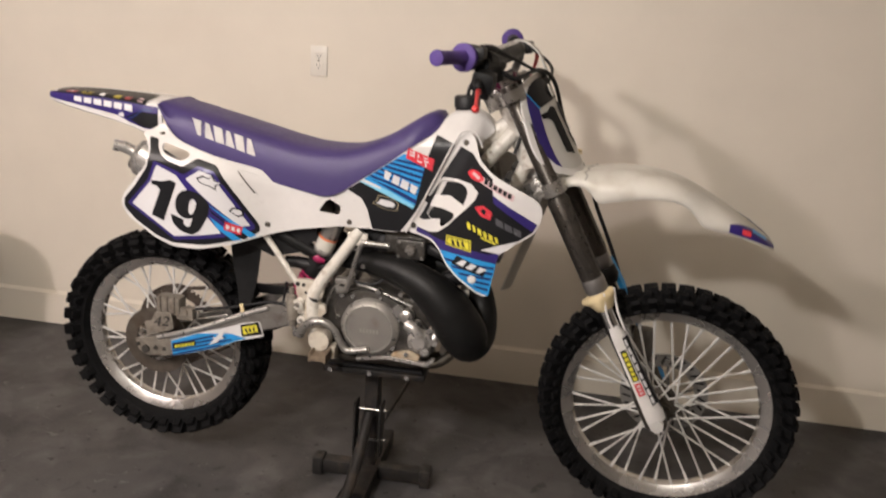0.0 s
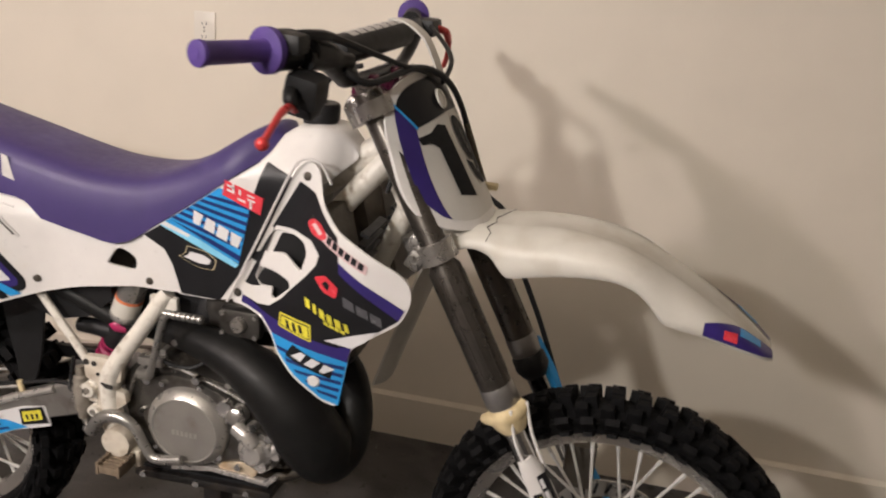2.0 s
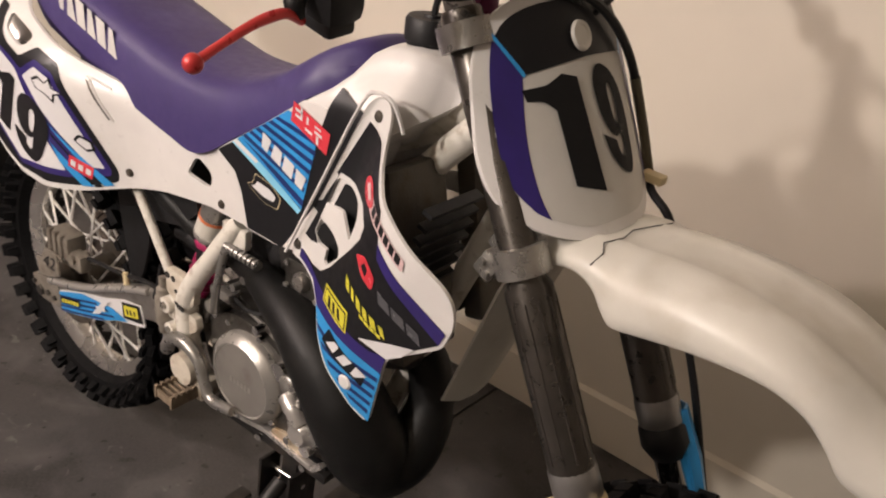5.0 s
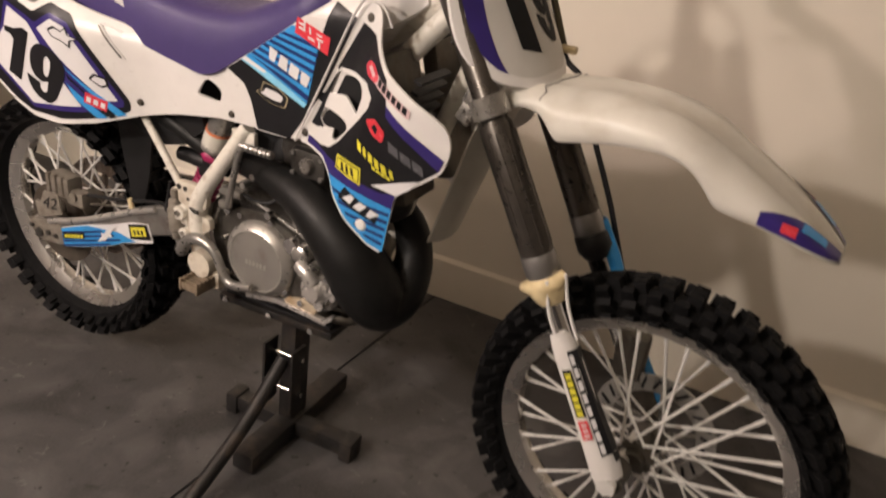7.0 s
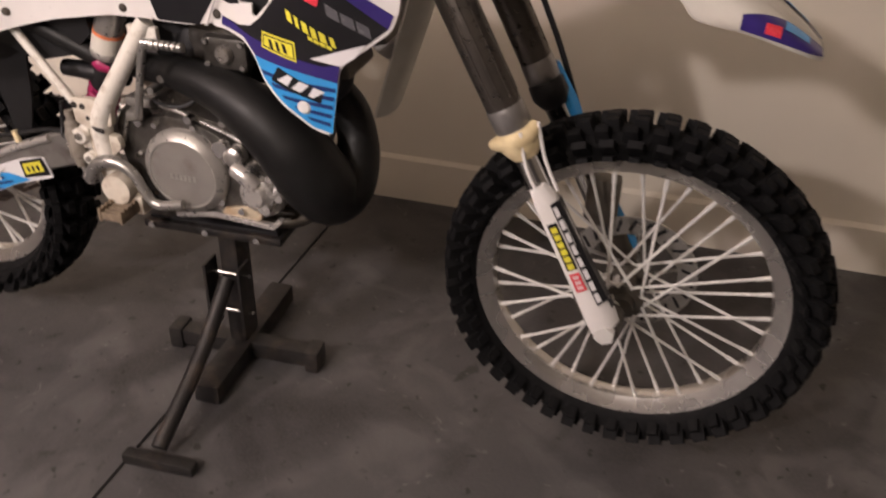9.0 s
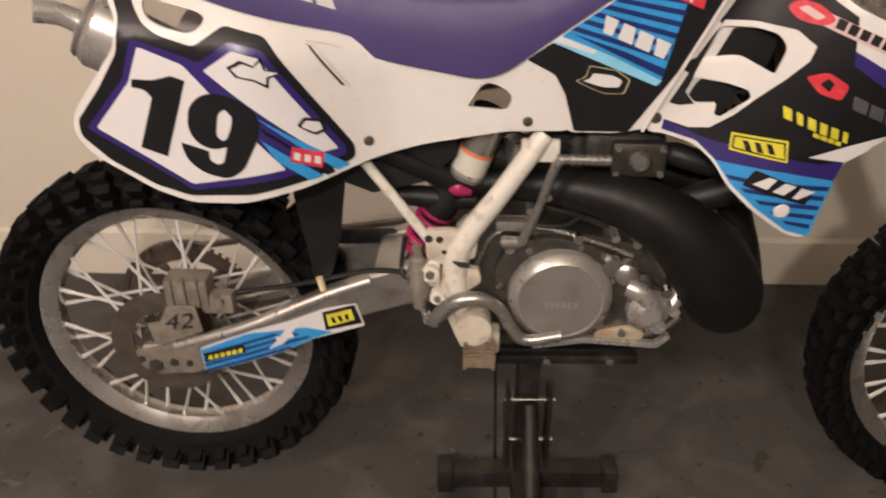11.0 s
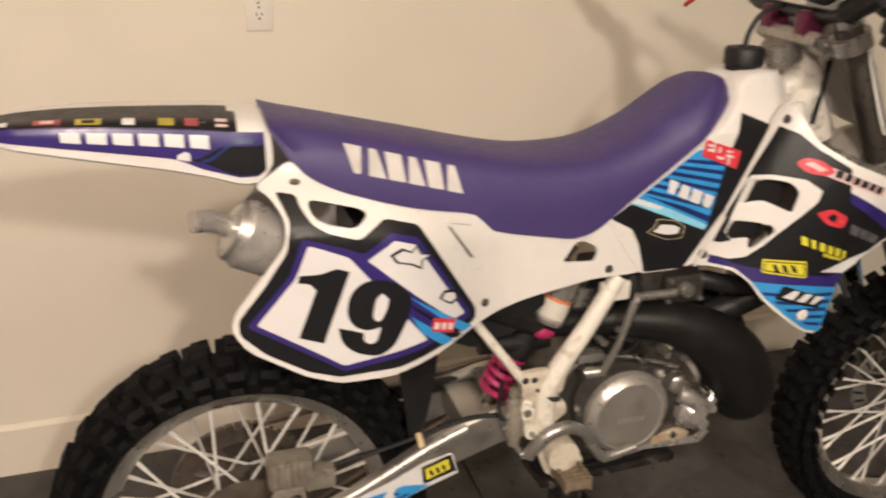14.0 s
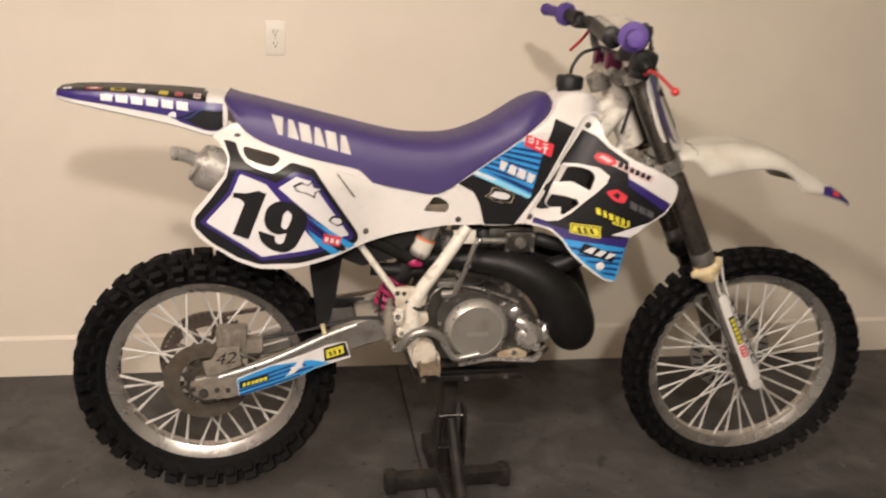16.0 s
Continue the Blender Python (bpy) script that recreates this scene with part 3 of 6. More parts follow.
def sprocket():
    own = lathe([(0.096, 0.064), (0.123, 0.064), (0.123, 0.069), (0.096, 0.069)], 50, closed=True)
    lathe([(0.046, 0.064), (0.066, 0.064), (0.066, 0.069), (0.046, 0.069)], 40, bm=own, closed=True)
    for i in range(50):
        knob(own, 2 * math.pi * i / 50, 0.0665, 0.121, 0.130, 0.005, 0.009, 0)
    for i in range(10):
        a = math.pi * i / 5 + 0.2
        rod((0.060 * math.cos(a), 0.0665, 0.060 * math.sin(a)), (0.100 * math.cos(a), 0.0665, 0.100 * math.sin(a)), 0.008, 8, bm=own)
    part("sprocket", own, CHAIN, rear_wheel, "worn dark rear sprocket")


sprocket()


# body panels
def f_side(x, z):
    return -(0.104 + 0.080 * smoothstep((0.41 - x) / 0.24)) + 0.055 * smoothstep((z - 0.98 + 0.1 * x) / 0.12) * smoothstep((0.6 - x) / 0.2) + 0.01 * smoothstep((z - 0.98 + 0.1 * x) / 0.12)


def f_tank(x, z):
    return -0.106 + 0.050 * smoothstep((z - 1.085) / 0.10)


def f_shroud(x, z):
    d = (x - 0.742) * 0.869 - (z - 0.878) * 0.494
    return -(0.109 + 0.072 * smoothstep(d / 0.2) + (0.2 if z > 0.87 else 0.05) * (z - 0.87) * smoothstep(d / 0.12))


def left(f):
    return lambda x, z: -f(x, z)


seat_top = [(0.02, 1.148), (0.13, 1.124), (0.264, 1.094), (0.389, 1.066), (0.471, 1.056), (0.566, 1.062), (0.65, 1.095), (0.713, 1.135), (0.752, 1.160), (0.784, 1.173), (0.802, 1.166), (0.812, 1.148)]
seat_low = [(0.02, 1.140), (0.055, 1.080), (0.095, 1.035), (0.143, 1.018), (0.331, 0.964), (0.46, 0.938), (0.502, 0.932), (0.543, 0.944), (0.610, 0.992), (0.675, 1.038), (0.745, 1.091), (0.790, 1.122), (0.812, 1.140)]


def along(line, x):
    for (a, b), (c, d) in zip(line, line[1:]):
        if a <= x <= c:
            return b + (d - b) * (x - a) / (c - a)
    return line[0][1] if x < line[0][0] else line[-1][1]


def seat():
    secs = []
    fine = [(p.x, p.y) for p in glide([(*p, 0) for p in seat_top], 5)]
    low = [(p.x, p.y) for p in glide([(*p, 0) for p in seat_low], 5)]
    for i in range(49):
        x = 0.021 + 0.790 * i / 48
        zt, zb = along(fine, x), min(along(low, x), along(fine, x) - 0.006)
        w = 0.112 - 0.012 * smoothstep((x - 0.5) / 0.2) - 0.010 * smoothstep((0.08 - x) / 0.08) - 0.040 * smoothstep((x - 0.725) / 0.085) - 0.02 * smoothstep((x - 0.790) / 0.022)
        h = zt - zb
        k = min(h, 0.045)
        half = [(w, zb), (w * 0.99, zb + h * 0.35), (w * 0.93, zt - k * 0.75), (w * 0.84, zt - k * 0.30), (w * 0.66, zt - k * 0.08), (w * 0.33, zt)]
        secs.append([(x, -y, z) for y, z in half] + [(x, 0, zt + 0.001)] + [(x, y, z) for y, z in half[::-1]])
    ob = part("seat", loft(secs), PURPLE, bike, "purple vinyl seat with silver print", angle=60)

    def f(x, z):
        zt, zb = along(fine, x), along(low, x)
        w = 0.112
        t = (z - zb) / (zt - zb)
        return -(w * (1 - 0.07 * smoothstep((t - 0.2) / 0.45))) - 0.0015
    marks(6, (0.129, 1.070), (0.180, -0.049), (-0.007, 0.043), f, SILVER_INK, ob, 0.86, shapes=((0.4, 1), (1, 0.45), (1, 0.95), (1, 0.45), (0.95, 0.95), (1, 0.45)))


seat()


ONE = [(0.041, 0.921, 0.0), (0.043, 0.932, 0.0), (0.071, 0.931, 0.004), (0.096, 0.938, 0.0), (0.114, 0.932, 0.0), (0.073, 0.823, 0.0), (0.038, 0.836, 0.0), (0.066, 0.907, 0.0), (0.058, 0.918, 0.006)]
NINE = [(0.107, 0.866), (0.113, 0.897), (0.132, 0.915), (0.158, 0.918), (0.187, 0.908), (0.206, 0.886), (0.202, 0.856), (0.177, 0.808), (0.154, 0.793), (0.120, 0.801), (0.099, 0.820), (0.095, 0.845, 0.0), (0.132, 0.834, 0.0), (0.131, 0.821, 0.004), (0.142, 0.814, 0.004), (0.151, 0.819, 0.004), (0.158, 0.842, 0.0), (0.138, 0.836), (0.117, 0.845)]
COUNTER = [(0.145, 0.858, 0.006), (0.151, 0.888, 0.008), (0.161, 0.897, 0.006), (0.171, 0.890, 0.006), (0.168, 0.872, 0.008), (0.159, 0.853, 0.006), (0.152, 0.850, 0.006)]


def side_panel():
    out = [(0.040, 1.092), (-0.006, 1.056), (0.012, 1.040), (0.032, 1.008), (0.028, 0.976), (-0.048, 0.882), (-0.054, 0.856), (-0.033, 0.822), (0.046, 0.770), (0.096, 0.752), (0.167, 0.755), (0.260, 0.778), (0.344, 0.809), (0.429, 0.831), (0.542, 0.851), (0.634, 0.853),
           (0.619, 0.890), (0.597, 0.937), (0.574, 0.955), (0.52, 0.945), (0.46, 0.95), (0.383, 0.970), (0.300, 0.992), (0.227, 1.008), (0.158, 1.024), (0.112, 1.036), (0.086, 1.050), (0.066, 1.070), (0.052, 1.092)]
    hand = [(0.062, 1.032), (0.138, 1.016), (0.147, 1.008), (0.127, 0.990), (0.087, 0.999), (0.068, 1.009)]
    vent = [(0.484, 0.887, 0.008), (0.510, 0.927, 0.016), (0.550, 0.908, 0.016), (0.544, 0.882, 0.010)]
    ob = part("side_panel", sheet(out, f_side, 0.014, (hand, vent), thick=0.006, edge=0.0022), WHITE, bike, "white plastic side panel with number decal")
    up = lambda d: raised(f_side, d)
    edge = [(0.020, 1.047), (0.049, 1.039), (0.052, 1.024), (0.066, 1.002), (0.086, 0.989), (0.130, 0.977), (0.152, 0.992), (0.170, 1.004), (0.220, 0.992), (0.325, 0.835), (0.325, 0.815), (0.270, 0.791), (0.185, 0.770), (0.096, 0.763), (0.050, 0.778), (-0.009, 0.815), (-0.043, 0.850), (-0.043, 0.873), (-0.006, 0.917), (0.029, 0.967), (0.036, 1.008)]
    part("decal", sheet(edge, up(0.0008), 0.008), BLACK_INK, ob)
    part("decal", sheet([(0.050, 0.985), (0.112, 0.966), (0.135, 0.957), (0.176, 0.986), (0.217, 0.976), (0.314, 0.833), (0.312, 0.822), (0.234, 0.796), (0.102, 0.772), (-0.033, 0.862), (0.030, 0.932)], up(0.0014), 0.006), NAVY, ob)
    part("decal", sheet([(0.058, 0.975), (0.114, 0.953), (0.204, 0.844), (0.233, 0.808), (0.102, 0.782), (-0.019, 0.863), (0.038, 0.928)], up(0.002), 0.004), WHITE_INK, ob)
    part("decal", sheet([(0.140, 0.947), (0.180, 0.975), (0.213, 0.966), (0.303, 0.833), (0.280, 0.829)], up(0.002), 0.003), WHITE_INK, ob)
    for a in ([(0.196, 0.890), (0.207, 0.882), (0.318, 0.806), (0.300, 0.800)], [(0.200, 0.862), (0.206, 0.852), (0.282, 0.793), (0.262, 0.789), (0.222, 0.822)]):
        part("stripe", sheet(a, up(0.0024), 0), BLUE, ob)
    part("stripe", sheet([(0.205, 0.872), (0.210, 0.862), (0.298, 0.798), (0.286, 0.793)], up(0.0024), 0), BLACK_INK, ob)
    part("race_number", glyph(ONE, (), f_side, 0.003), BLACK_INK, ob)
    part("race_number", glyph(NINE, (COUNTER,), f_side, 0.003), BLACK_INK, ob)
    part("sticker", sheet([(0.243, 0.842), (0.285, 0.829), (0.280, 0.806), (0.239, 0.820)], up(0.003), 0), RED, ob)
    for k in range(3):
        part("printed_mark", sheet([(0.246 + 0.013 * k, 0.834 - 0.004 * k), (0.254 + 0.013 * k, 0.831 - 0.004 * k), (0.252 + 0.013 * k, 0.820 - 0.004 * k), (0.244 + 0.013 * k, 0.823 - 0.004 * k)], up(0.0034), 0), WHITE_INK, ob)
    blob = [(0.252, 0.872), (0.262, 0.884), (0.286, 0.878), (0.290, 0.862), (0.276, 0.856), (0.266, 0.862)]
    part("sticker", sheet(blob, up(0.003), 0.003), BLACK_INK, ob)
    part("sticker", sheet([(0.271 + (x - 0.271) * 0.72, 0.869 + (z - 0.869) * 0.66) for x, z in blob], up(0.0034), 0.002), WHITE_INK, ob)
    star = [(0.205, 0.936), (0.182, 0.941), (0.172, 0.954), (0.190, 0.964), (0.206, 0.957), (0.216, 0.968), (0.221, 0.952), (0.242, 0.947), (0.224, 0.940), (0.222, 0.926)]
    part("sticker", sheet(star, up(0.003), 0), BLACK_INK, ob)
    part("sticker", sheet([(0.207 + (x - 0.207) * 0.84, 0.947 + (z - 0.947) * 0.74) for x, z in star], up(0.0034), 0), WHITE_INK, ob)
    # dark studs in place of countersunk holes, their shade put into the colour
    for x, z in ((0.050, 1.058), (0.343, 0.838), (0.572, 0.866)):
        part("bolt", lathe([(0.001, -0.004), (0.006, -0.003), (0.008, 0.001), (0.008, 0.004)], 14, m=Matrix.Translation((x, f_side(x, z), z))), GRIME_AND_SHADE, ob)
    part("crease", tube([(x, f_side(x, z) - 0.0002, z) for x, z in ((0.270, 0.985), (0.288, 0.982), (0.313, 0.975))], 0.0022, 8), WHITE, ob)
    # dark strip painted beside the crease for its shade
    part("groove", sheet([(0.270, 0.982), (0.2755, 0.979), (0.317, 0.926), (0.313, 0.923)], up(0.001), 0.001), GRIME_AND_SHADE, ob)
    part("crease", tube([(x, f_side(x, z) - 0.0002, z) for x, z in ((0.276, 0.982), (0.298, 0.953), (0.321, 0.922))], 0.0026, 8), WHITE, ob)
    far = part("side_panel", sheet(out, left(f_side), 0.014, thick=0.006, edge=0.0022, side=1), WHITE, bike, "plain white plastic side panel")
    # both panels sweep up a little towards the tail
    for piece in [ob, far] + list(ob.children):
        for v in piece.data.vertices:
            k = smoothstep((0.40 - v.co.x) / 0.36)
            v.co.z += 0.016 * k * smoothstep((1.09 - v.co.z) / 0.06)


side_panel()


def tank():
    out = [(0.560, 0.955, 0.01), (0.612, 0.991, 0.02), (0.677, 1.037, 0.02), (0.745, 1.088, 0.004), (0.886, 1.088, 0.004), (0.880, 1.070, 0.01), (0.845, 0.98, 0.02), (0.795, 0.87, 0.02), (0.70, 0.852, 0.01), (0.630, 0.852, 0.01)]
    own = bmesh.new()
    sheet(out, f_tank, 0.012, thick=0.048, edge=0.004, bm=own)
    sheet(out, left(f_tank), 0.012, thick=0.048, edge=0.004, side=1, bm=own)
    # the shoulders and top in one smooth shell, cut back under its nose
    secs = []
    for x, zt, zb in ((0.720, 1.070, 1.04), (0.750, 1.093, 1.04), (0.780, 1.114, 1.04), (0.800, 1.136, 1.04), (0.815, 1.164, 1.04), (0.835, 1.178, 1.04), (0.870, 1.182, 1.055), (0.895, 1.179, 1.088), (0.915, 1.171, 1.106), (0.930, 1.158, 1.120), (0.938, 1.146, 1.128), (0.940, 1.140, 1.132)):
        tuck = 1 - 0.62 * smoothstep((x - 0.885) / 0.055)
        side = [((-f_tank(x, z) - 0.002) * tuck, z) for z in (zb + (zt - 0.006 - zb) * k / 9 for k in range(10))]
        side = [(min(y, 0.106), z) for y, z in side] + [(side[-1][0] - 0.006, zt - 0.0015), (side[-1][0] * 0.6, zt), (side[-1][0] * 0.3, zt + 0.0008)]
        secs.append([(x, -y, z) for y, z in side] + [(x, 0, zt + 0.001)] + [(x, y, z) for y, z in side[::-1]])
    loft(secs, bm=own)
    ob = part("fuel_tank", own, WHITE, bike, "white plastic fuel tank with black and blue decals", angle=50)
    up = lambda d: raised(f_tank, d)
    part("decal", sheet([(0.566, 0.957), (0.612, 0.989), (0.70, 1.045), (0.779, 1.058), (0.800, 1.120), (0.866, 1.094), (0.866, 1.08), (0.715, 0.854), (0.638, 0.854), (0.622, 0.908), (0.606, 0.936)], up(0.0008), 0.003), BLACK_INK, ob)
    part("decal", sheet([(0.612, 0.990), (0.678, 1.037), (0.716, 1.065), (0.784, 1.059), (0.775, 1.047), (0.762, 0.978), (0.752, 0.931)], up(0.0014), 0.001), BLUE, ob)
    for i in range(6):
        x0, z0, x1, z1 = 0.624 + 0.0135 * i, 0.998 + 0.0095 * i, 0.757 + 0.0042 * i, 0.962 + 0.0150 * i
        part("stripe", sheet([(x0, z0), (x0 + 0.006, z0 + 0.005), (x1, z1 + 0.003), (x1 - 0.002, z1 - 0.004)], up(0.0019), 0), DEEP, ob)
    part("stripe", sheet([(0.624, 0.994), (0.700, 0.969), (0.756, 0.946), (0.754, 0.935)], up(0.0021), 0), DEEP, ob)
    part("stripe", sheet([(0.600, 0.981), (0.612, 0.990), (0.680, 0.964), (0.753, 0.930), (0.746, 0.922)], up(0.0023), 0), CYAN, ob)
    part("stripe", sheet([(0.602, 0.983), (0.611, 0.989), (0.660, 0.971), (0.656, 0.966)], up(0.0027), 0), WHITE_INK, ob)
    marks(4, (0.660, 0.998), (0.096, -0.040), (0.005, 0.022), f_tank, WHITE_INK, ob, 0.84, 0.0026, shapes=((0.6, 0.9), (1, 0.8), (1, 1), (0.7, 1)))
    part("sticker", sheet([(0.728, 1.082), (0.799, 1.058), (0.794, 1.027), (0.723, 1.054)], up(0.0026), 0), RED, ob)
    for dx, dz, w, h in ((0.008, 0.004, 0.014, 0.004), (0.008, 0.012, 0.014, 0.004), (0.018, 0.008, 0.004, 0.014), (0.028, -0.004, 0.014, 0.004), (0.030, 0.006, 0.004, 0.010), (0.050, -0.010, 0.004, 0.012), (0.046, 0.003, 0.014, 0.004), (0.046, 0.011, 0.012, 0.003)):
        x, z = 0.724 + dx, 1.056 + dz - 0.3 * (dx - 0.008) + 0.003
        part("printed_mark", sheet([(x, z), (x + w, z - w * 0.3), (x + w, z - w * 0.3 + h), (x, z + h)], up(0.0031), 0, cell=0), WHITE_INK, ob)
    blob = [(0.634, 0.928), (0.648, 0.934), (0.652, 0.950), (0.690, 0.944), (0.710, 0.930), (0.704, 0.910), (0.676, 0.910), (0.660, 0.916)]
    for k, (s, mat) in enumerate(((1.0, CREAM), (0.95, BLACK_INK), (0.72, WHITE_INK))):
        part("sticker", sheet([(0.672 + (x - 0.672) * s, 0.929 + (z - 0.929) * (s if k < 2 else 0.5)) for x, z in blob], up(0.0014 + 0.0004 * k), 0.004), mat, ob)
    cap = part("fuel_cap", lathe([(0.001, -0.004), (0.030, -0.004), (0.031, 0.004), (0.034, 0.006), (0.0345, 0.030), (0.031, 0.035), (0.012, 0.035), (0.011, 0.038), (0.001, 0.038)], 28, m=pose(0.858, -0.002, 1.180, 90)), BLACK, ob, "black fuel cap with a vent hose")
    part("vent_hose", tube([(0.858, 0, 1.205), (0.862, 0, 1.238), (0.886, 0.0, 1.272), (0.930, 0.0, 1.285)], 0.0045, 8), BLACK, cap)


tank()


def shroud():
    out = [(0.738, 0.856), (0.860, 1.120), (0.880, 1.136), (0.900, 1.126), (0.922, 1.074), (0.962, 1.046), (1.046, 1.012, 0.03), (1.088, 0.990, 0.03), (1.095, 0.952, 0.025), (1.076, 0.908, 0.012), (0.990, 0.840), (0.968, 0.722), (0.938, 0.730), (0.886, 0.766), (0.850, 0.797), (0.832, 0.825), (0.806, 0.846), (0.762, 0.856)]
    v1 = [(0.812, 0.992, 0.004), (0.822, 1.006, 0.004), (0.863, 1.008, 0.008), (0.888, 1.004, 0.010), (0.898, 0.988, 0.008), (0.888, 0.954, 0.003), (0.848, 0.971, 0.006), (0.795, 0.962, 0.003)]
    v2 = [(0.796, 0.936, 0.003), (0.837, 0.934, 0.006), (0.862, 0.929, 0.005), (0.866, 0.918, 0.005), (0.833, 0.887, 0.003), (0.825, 0.890, 0.003), (0.826, 0.906, 0.003), (0.800, 0.902, 0.004), (0.787, 0.916, 0.004)]
    ob = part("radiator_shroud", sheet(out, f_shroud, 0.012, (v1, v2), thick=0.005, edge=0.002, cell=0.014), WHITE, bike, "white radiator shroud with black, violet and blue decals")
    up = lambda d: raised(f_shroud, d)
    part("decal", sheet([(0.766, 0.900), (0.866, 1.098), (0.900, 1.085), (0.923, 1.062), (0.962, 1.036), (0.968, 0.980), (1.072, 0.912), (0.990, 0.845), (0.971, 0.728), (0.939, 0.736), (0.888, 0.772), (0.853, 0.802), (0.834, 0.830), (0.806, 0.852), (0.760, 0.862), (0.762, 0.876), (0.795, 0.868), (0.821, 0.872), (0.848, 0.894), (0.870, 0.919), (0.899, 0.950), (0.921, 0.977), (0.926, 0.996), (0.905, 1.012), (0.861, 1.016), (0.817, 1.014), (0.821, 1.007), (0.811, 0.993), (0.794, 0.963), (0.777, 0.957), (0.778, 0.947), (0.795, 0.938), (0.786, 0.916), (0.799, 0.901), (0.780, 0.897)], up(0.0008), 0.0015, cell=0.014), BLACK_INK, ob)
    part("decal", sheet([(0.968, 0.978), (0.966, 0.996), (1.082, 0.934), (1.072, 0.912)], up(0.0012), 0.001), NAVY, ob)
    part("decal", sheet([(0.762, 0.876), (0.807, 0.860), (0.823, 0.856), (0.964, 0.840), (0.992, 0.846), (0.985, 0.816), (0.835, 0.828), (0.806, 0.852), (0.760, 0.862)], up(0.0014), 0.002, cell=0.014), NAVY, ob)
    part("decal", sheet([(0.832, 0.830), (0.853, 0.802), (0.888, 0.772), (0.939, 0.736), (0.971, 0.728), (0.986, 0.816), (0.92, 0.826)], up(0.0018), 0.001, cell=0.014), BLUE, ob)
    for i in range(5):
        part("stripe", sheet([(0.846 + 0.021 * i, 0.813 - 0.0150 * i), (0.852 + 0.021 * i, 0.807 - 0.0150 * i), (0.981 - 0.003 * i, 0.800 - 0.0150 * i), (0.982 - 0.003 * i, 0.807 - 0.0150 * i)], up(0.0022), 0, cell=0.014), DEEP, ob)
    part("decal", sheet([(0.943, 0.850), (1.036, 0.884), (1.016, 0.860), (0.992, 0.844)], up(0.0022), 0.001), WHITE_INK, ob)
    part("sticker", sheet([(0.868, 0.802), (0.956, 0.778), (0.962, 0.800), (0.882, 0.826)], up(0.0026), 0.004), BLACK_INK, ob)
    marks(3, (0.878, 0.806), (0.074, -0.022), (0.008, 0.016), f_shroud, WHITE_INK, ob, 0.8, 0.003, 0.1, ((1, 0.5), (0.8, 0.8), (0.4, 1)))
    part("sticker", sheet([(0.848, 0.871), (0.916, 0.870), (0.919, 0.840), (0.847, 0.847)], up(0.002), 0.001), YELLOW, ob)
    part("sticker", sheet([(0.851, 0.868), (0.913, 0.867), (0.916, 0.843), (0.850, 0.850)], up(0.0024), 0.001), BLACK_INK, ob)
    part("sticker", sheet([(0.853, 0.866), (0.911, 0.865), (0.914, 0.845), (0.852, 0.852)], up(0.0028), 0.001), YELLOW, ob)
    for a in (0.862, 0.876, 0.890):
        part("printed_mark", sheet([(a, 0.863), (a + 0.007, 0.8625), (a + 0.013, 0.849), (a + 0.005, 0.850)], up(0.0032), 0, cell=0), BLACK_INK, ob)
    marks(6, (0.902, 0.902), (0.090, -0.032), (-0.003, 0.016), f_shroud, YELLOW, ob, 0.70, 0.002, 0.0, ((1, 1), (0.7, 0.7), (1, 1), (0.9, 0.9)))
    marks(4, (0.942, 0.880), (0.040, -0.013), (-0.001, 0.006), f_shroud, YELLOW, ob, 0.85, 0.002)
    part("sticker", sheet([(0.919, 0.958), (0.943, 0.967), (0.969, 0.952), (0.964, 0.932), (0.938, 0.938)], up(0.002), 0.006), RED, ob)
    part("sticker", sheet([(0.936, 0.951), (0.944, 0.959), (0.952, 0.953), (0.948, 0.942)], up(0.0024), 0), BLACK_INK, ob)
    marks(3, (0.977, 0.923), (0.070, -0.030), (-0.002, 0.018), f_shroud, GREY_INK, ob, 0.85, 0.002)
    part("sticker", sheet([(0.926, 1.040), (1.022, 1.004), (1.018, 0.988), (0.922, 1.024)], up(0.0018), 0.004), PALE_PINK, ob)
    part("sticker", sheet([(0.890, 1.038), (0.904, 1.049), (0.924, 1.046), (0.942, 1.030), (0.930, 1.021), (0.904, 1.024)], up(0.0022), 0.008), RED, ob)
    part("sticker", sheet([(0.902, 1.038), (0.911, 1.043), (0.930, 1.032), (0.922, 1.027)], up(0.0026), 0.003), PALE_PINK, ob)
    marks(6, (0.938, 1.022), (0.076, -0.029), (0.003, 0.012), f_shroud, BLACK_INK, ob, 0.75, 0.0022)
    for x, z in ((0.880, 1.108), (0.752, 0.876)):
        part("bolt", lathe([(0.001, -0.004), (0.006, -0.003), (0.009, 0.001), (0.009, 0.004)], 14, m=Matrix.Translation((x, f_shroud(x, z), z))), GRIME_AND_SHADE if z > 0.8 else STEEL, ob)
    # added black sheet behind the vents, for the shade inside the openings
    part("vent_backing", sheet([(0.806, 0.936), (0.836, 1.004), (0.902, 1.004), (0.884, 0.936), (0.866, 0.928), (0.838, 0.882), (0.808, 0.874), (0.784, 0.896), (0.798, 0.928)], lambda x, z: -0.1128, 0.004, thick=0.001, cell=0), BLACK, ob)
    part("rivet", lathe([(0.001, -0.004), (0.009, -0.0035), (0.0125, 0.0), (0.0125, 0.004)], 18, m=Matrix.Translation((0.926, f_shroud(0.926, 0.768) - 0.001, 0.768))), WHITE, ob)
    part("seam", tube([(0.733, -0.115, 0.858), (0.800, -0.117, 1.0), (0.855, -0.117, 1.118), (0.878, -0.117, 1.139), (0.905, -0.116, 1.134), (0.922, -0.112, 1.10)], 0.0026, 6, 3), WHITE, ob)
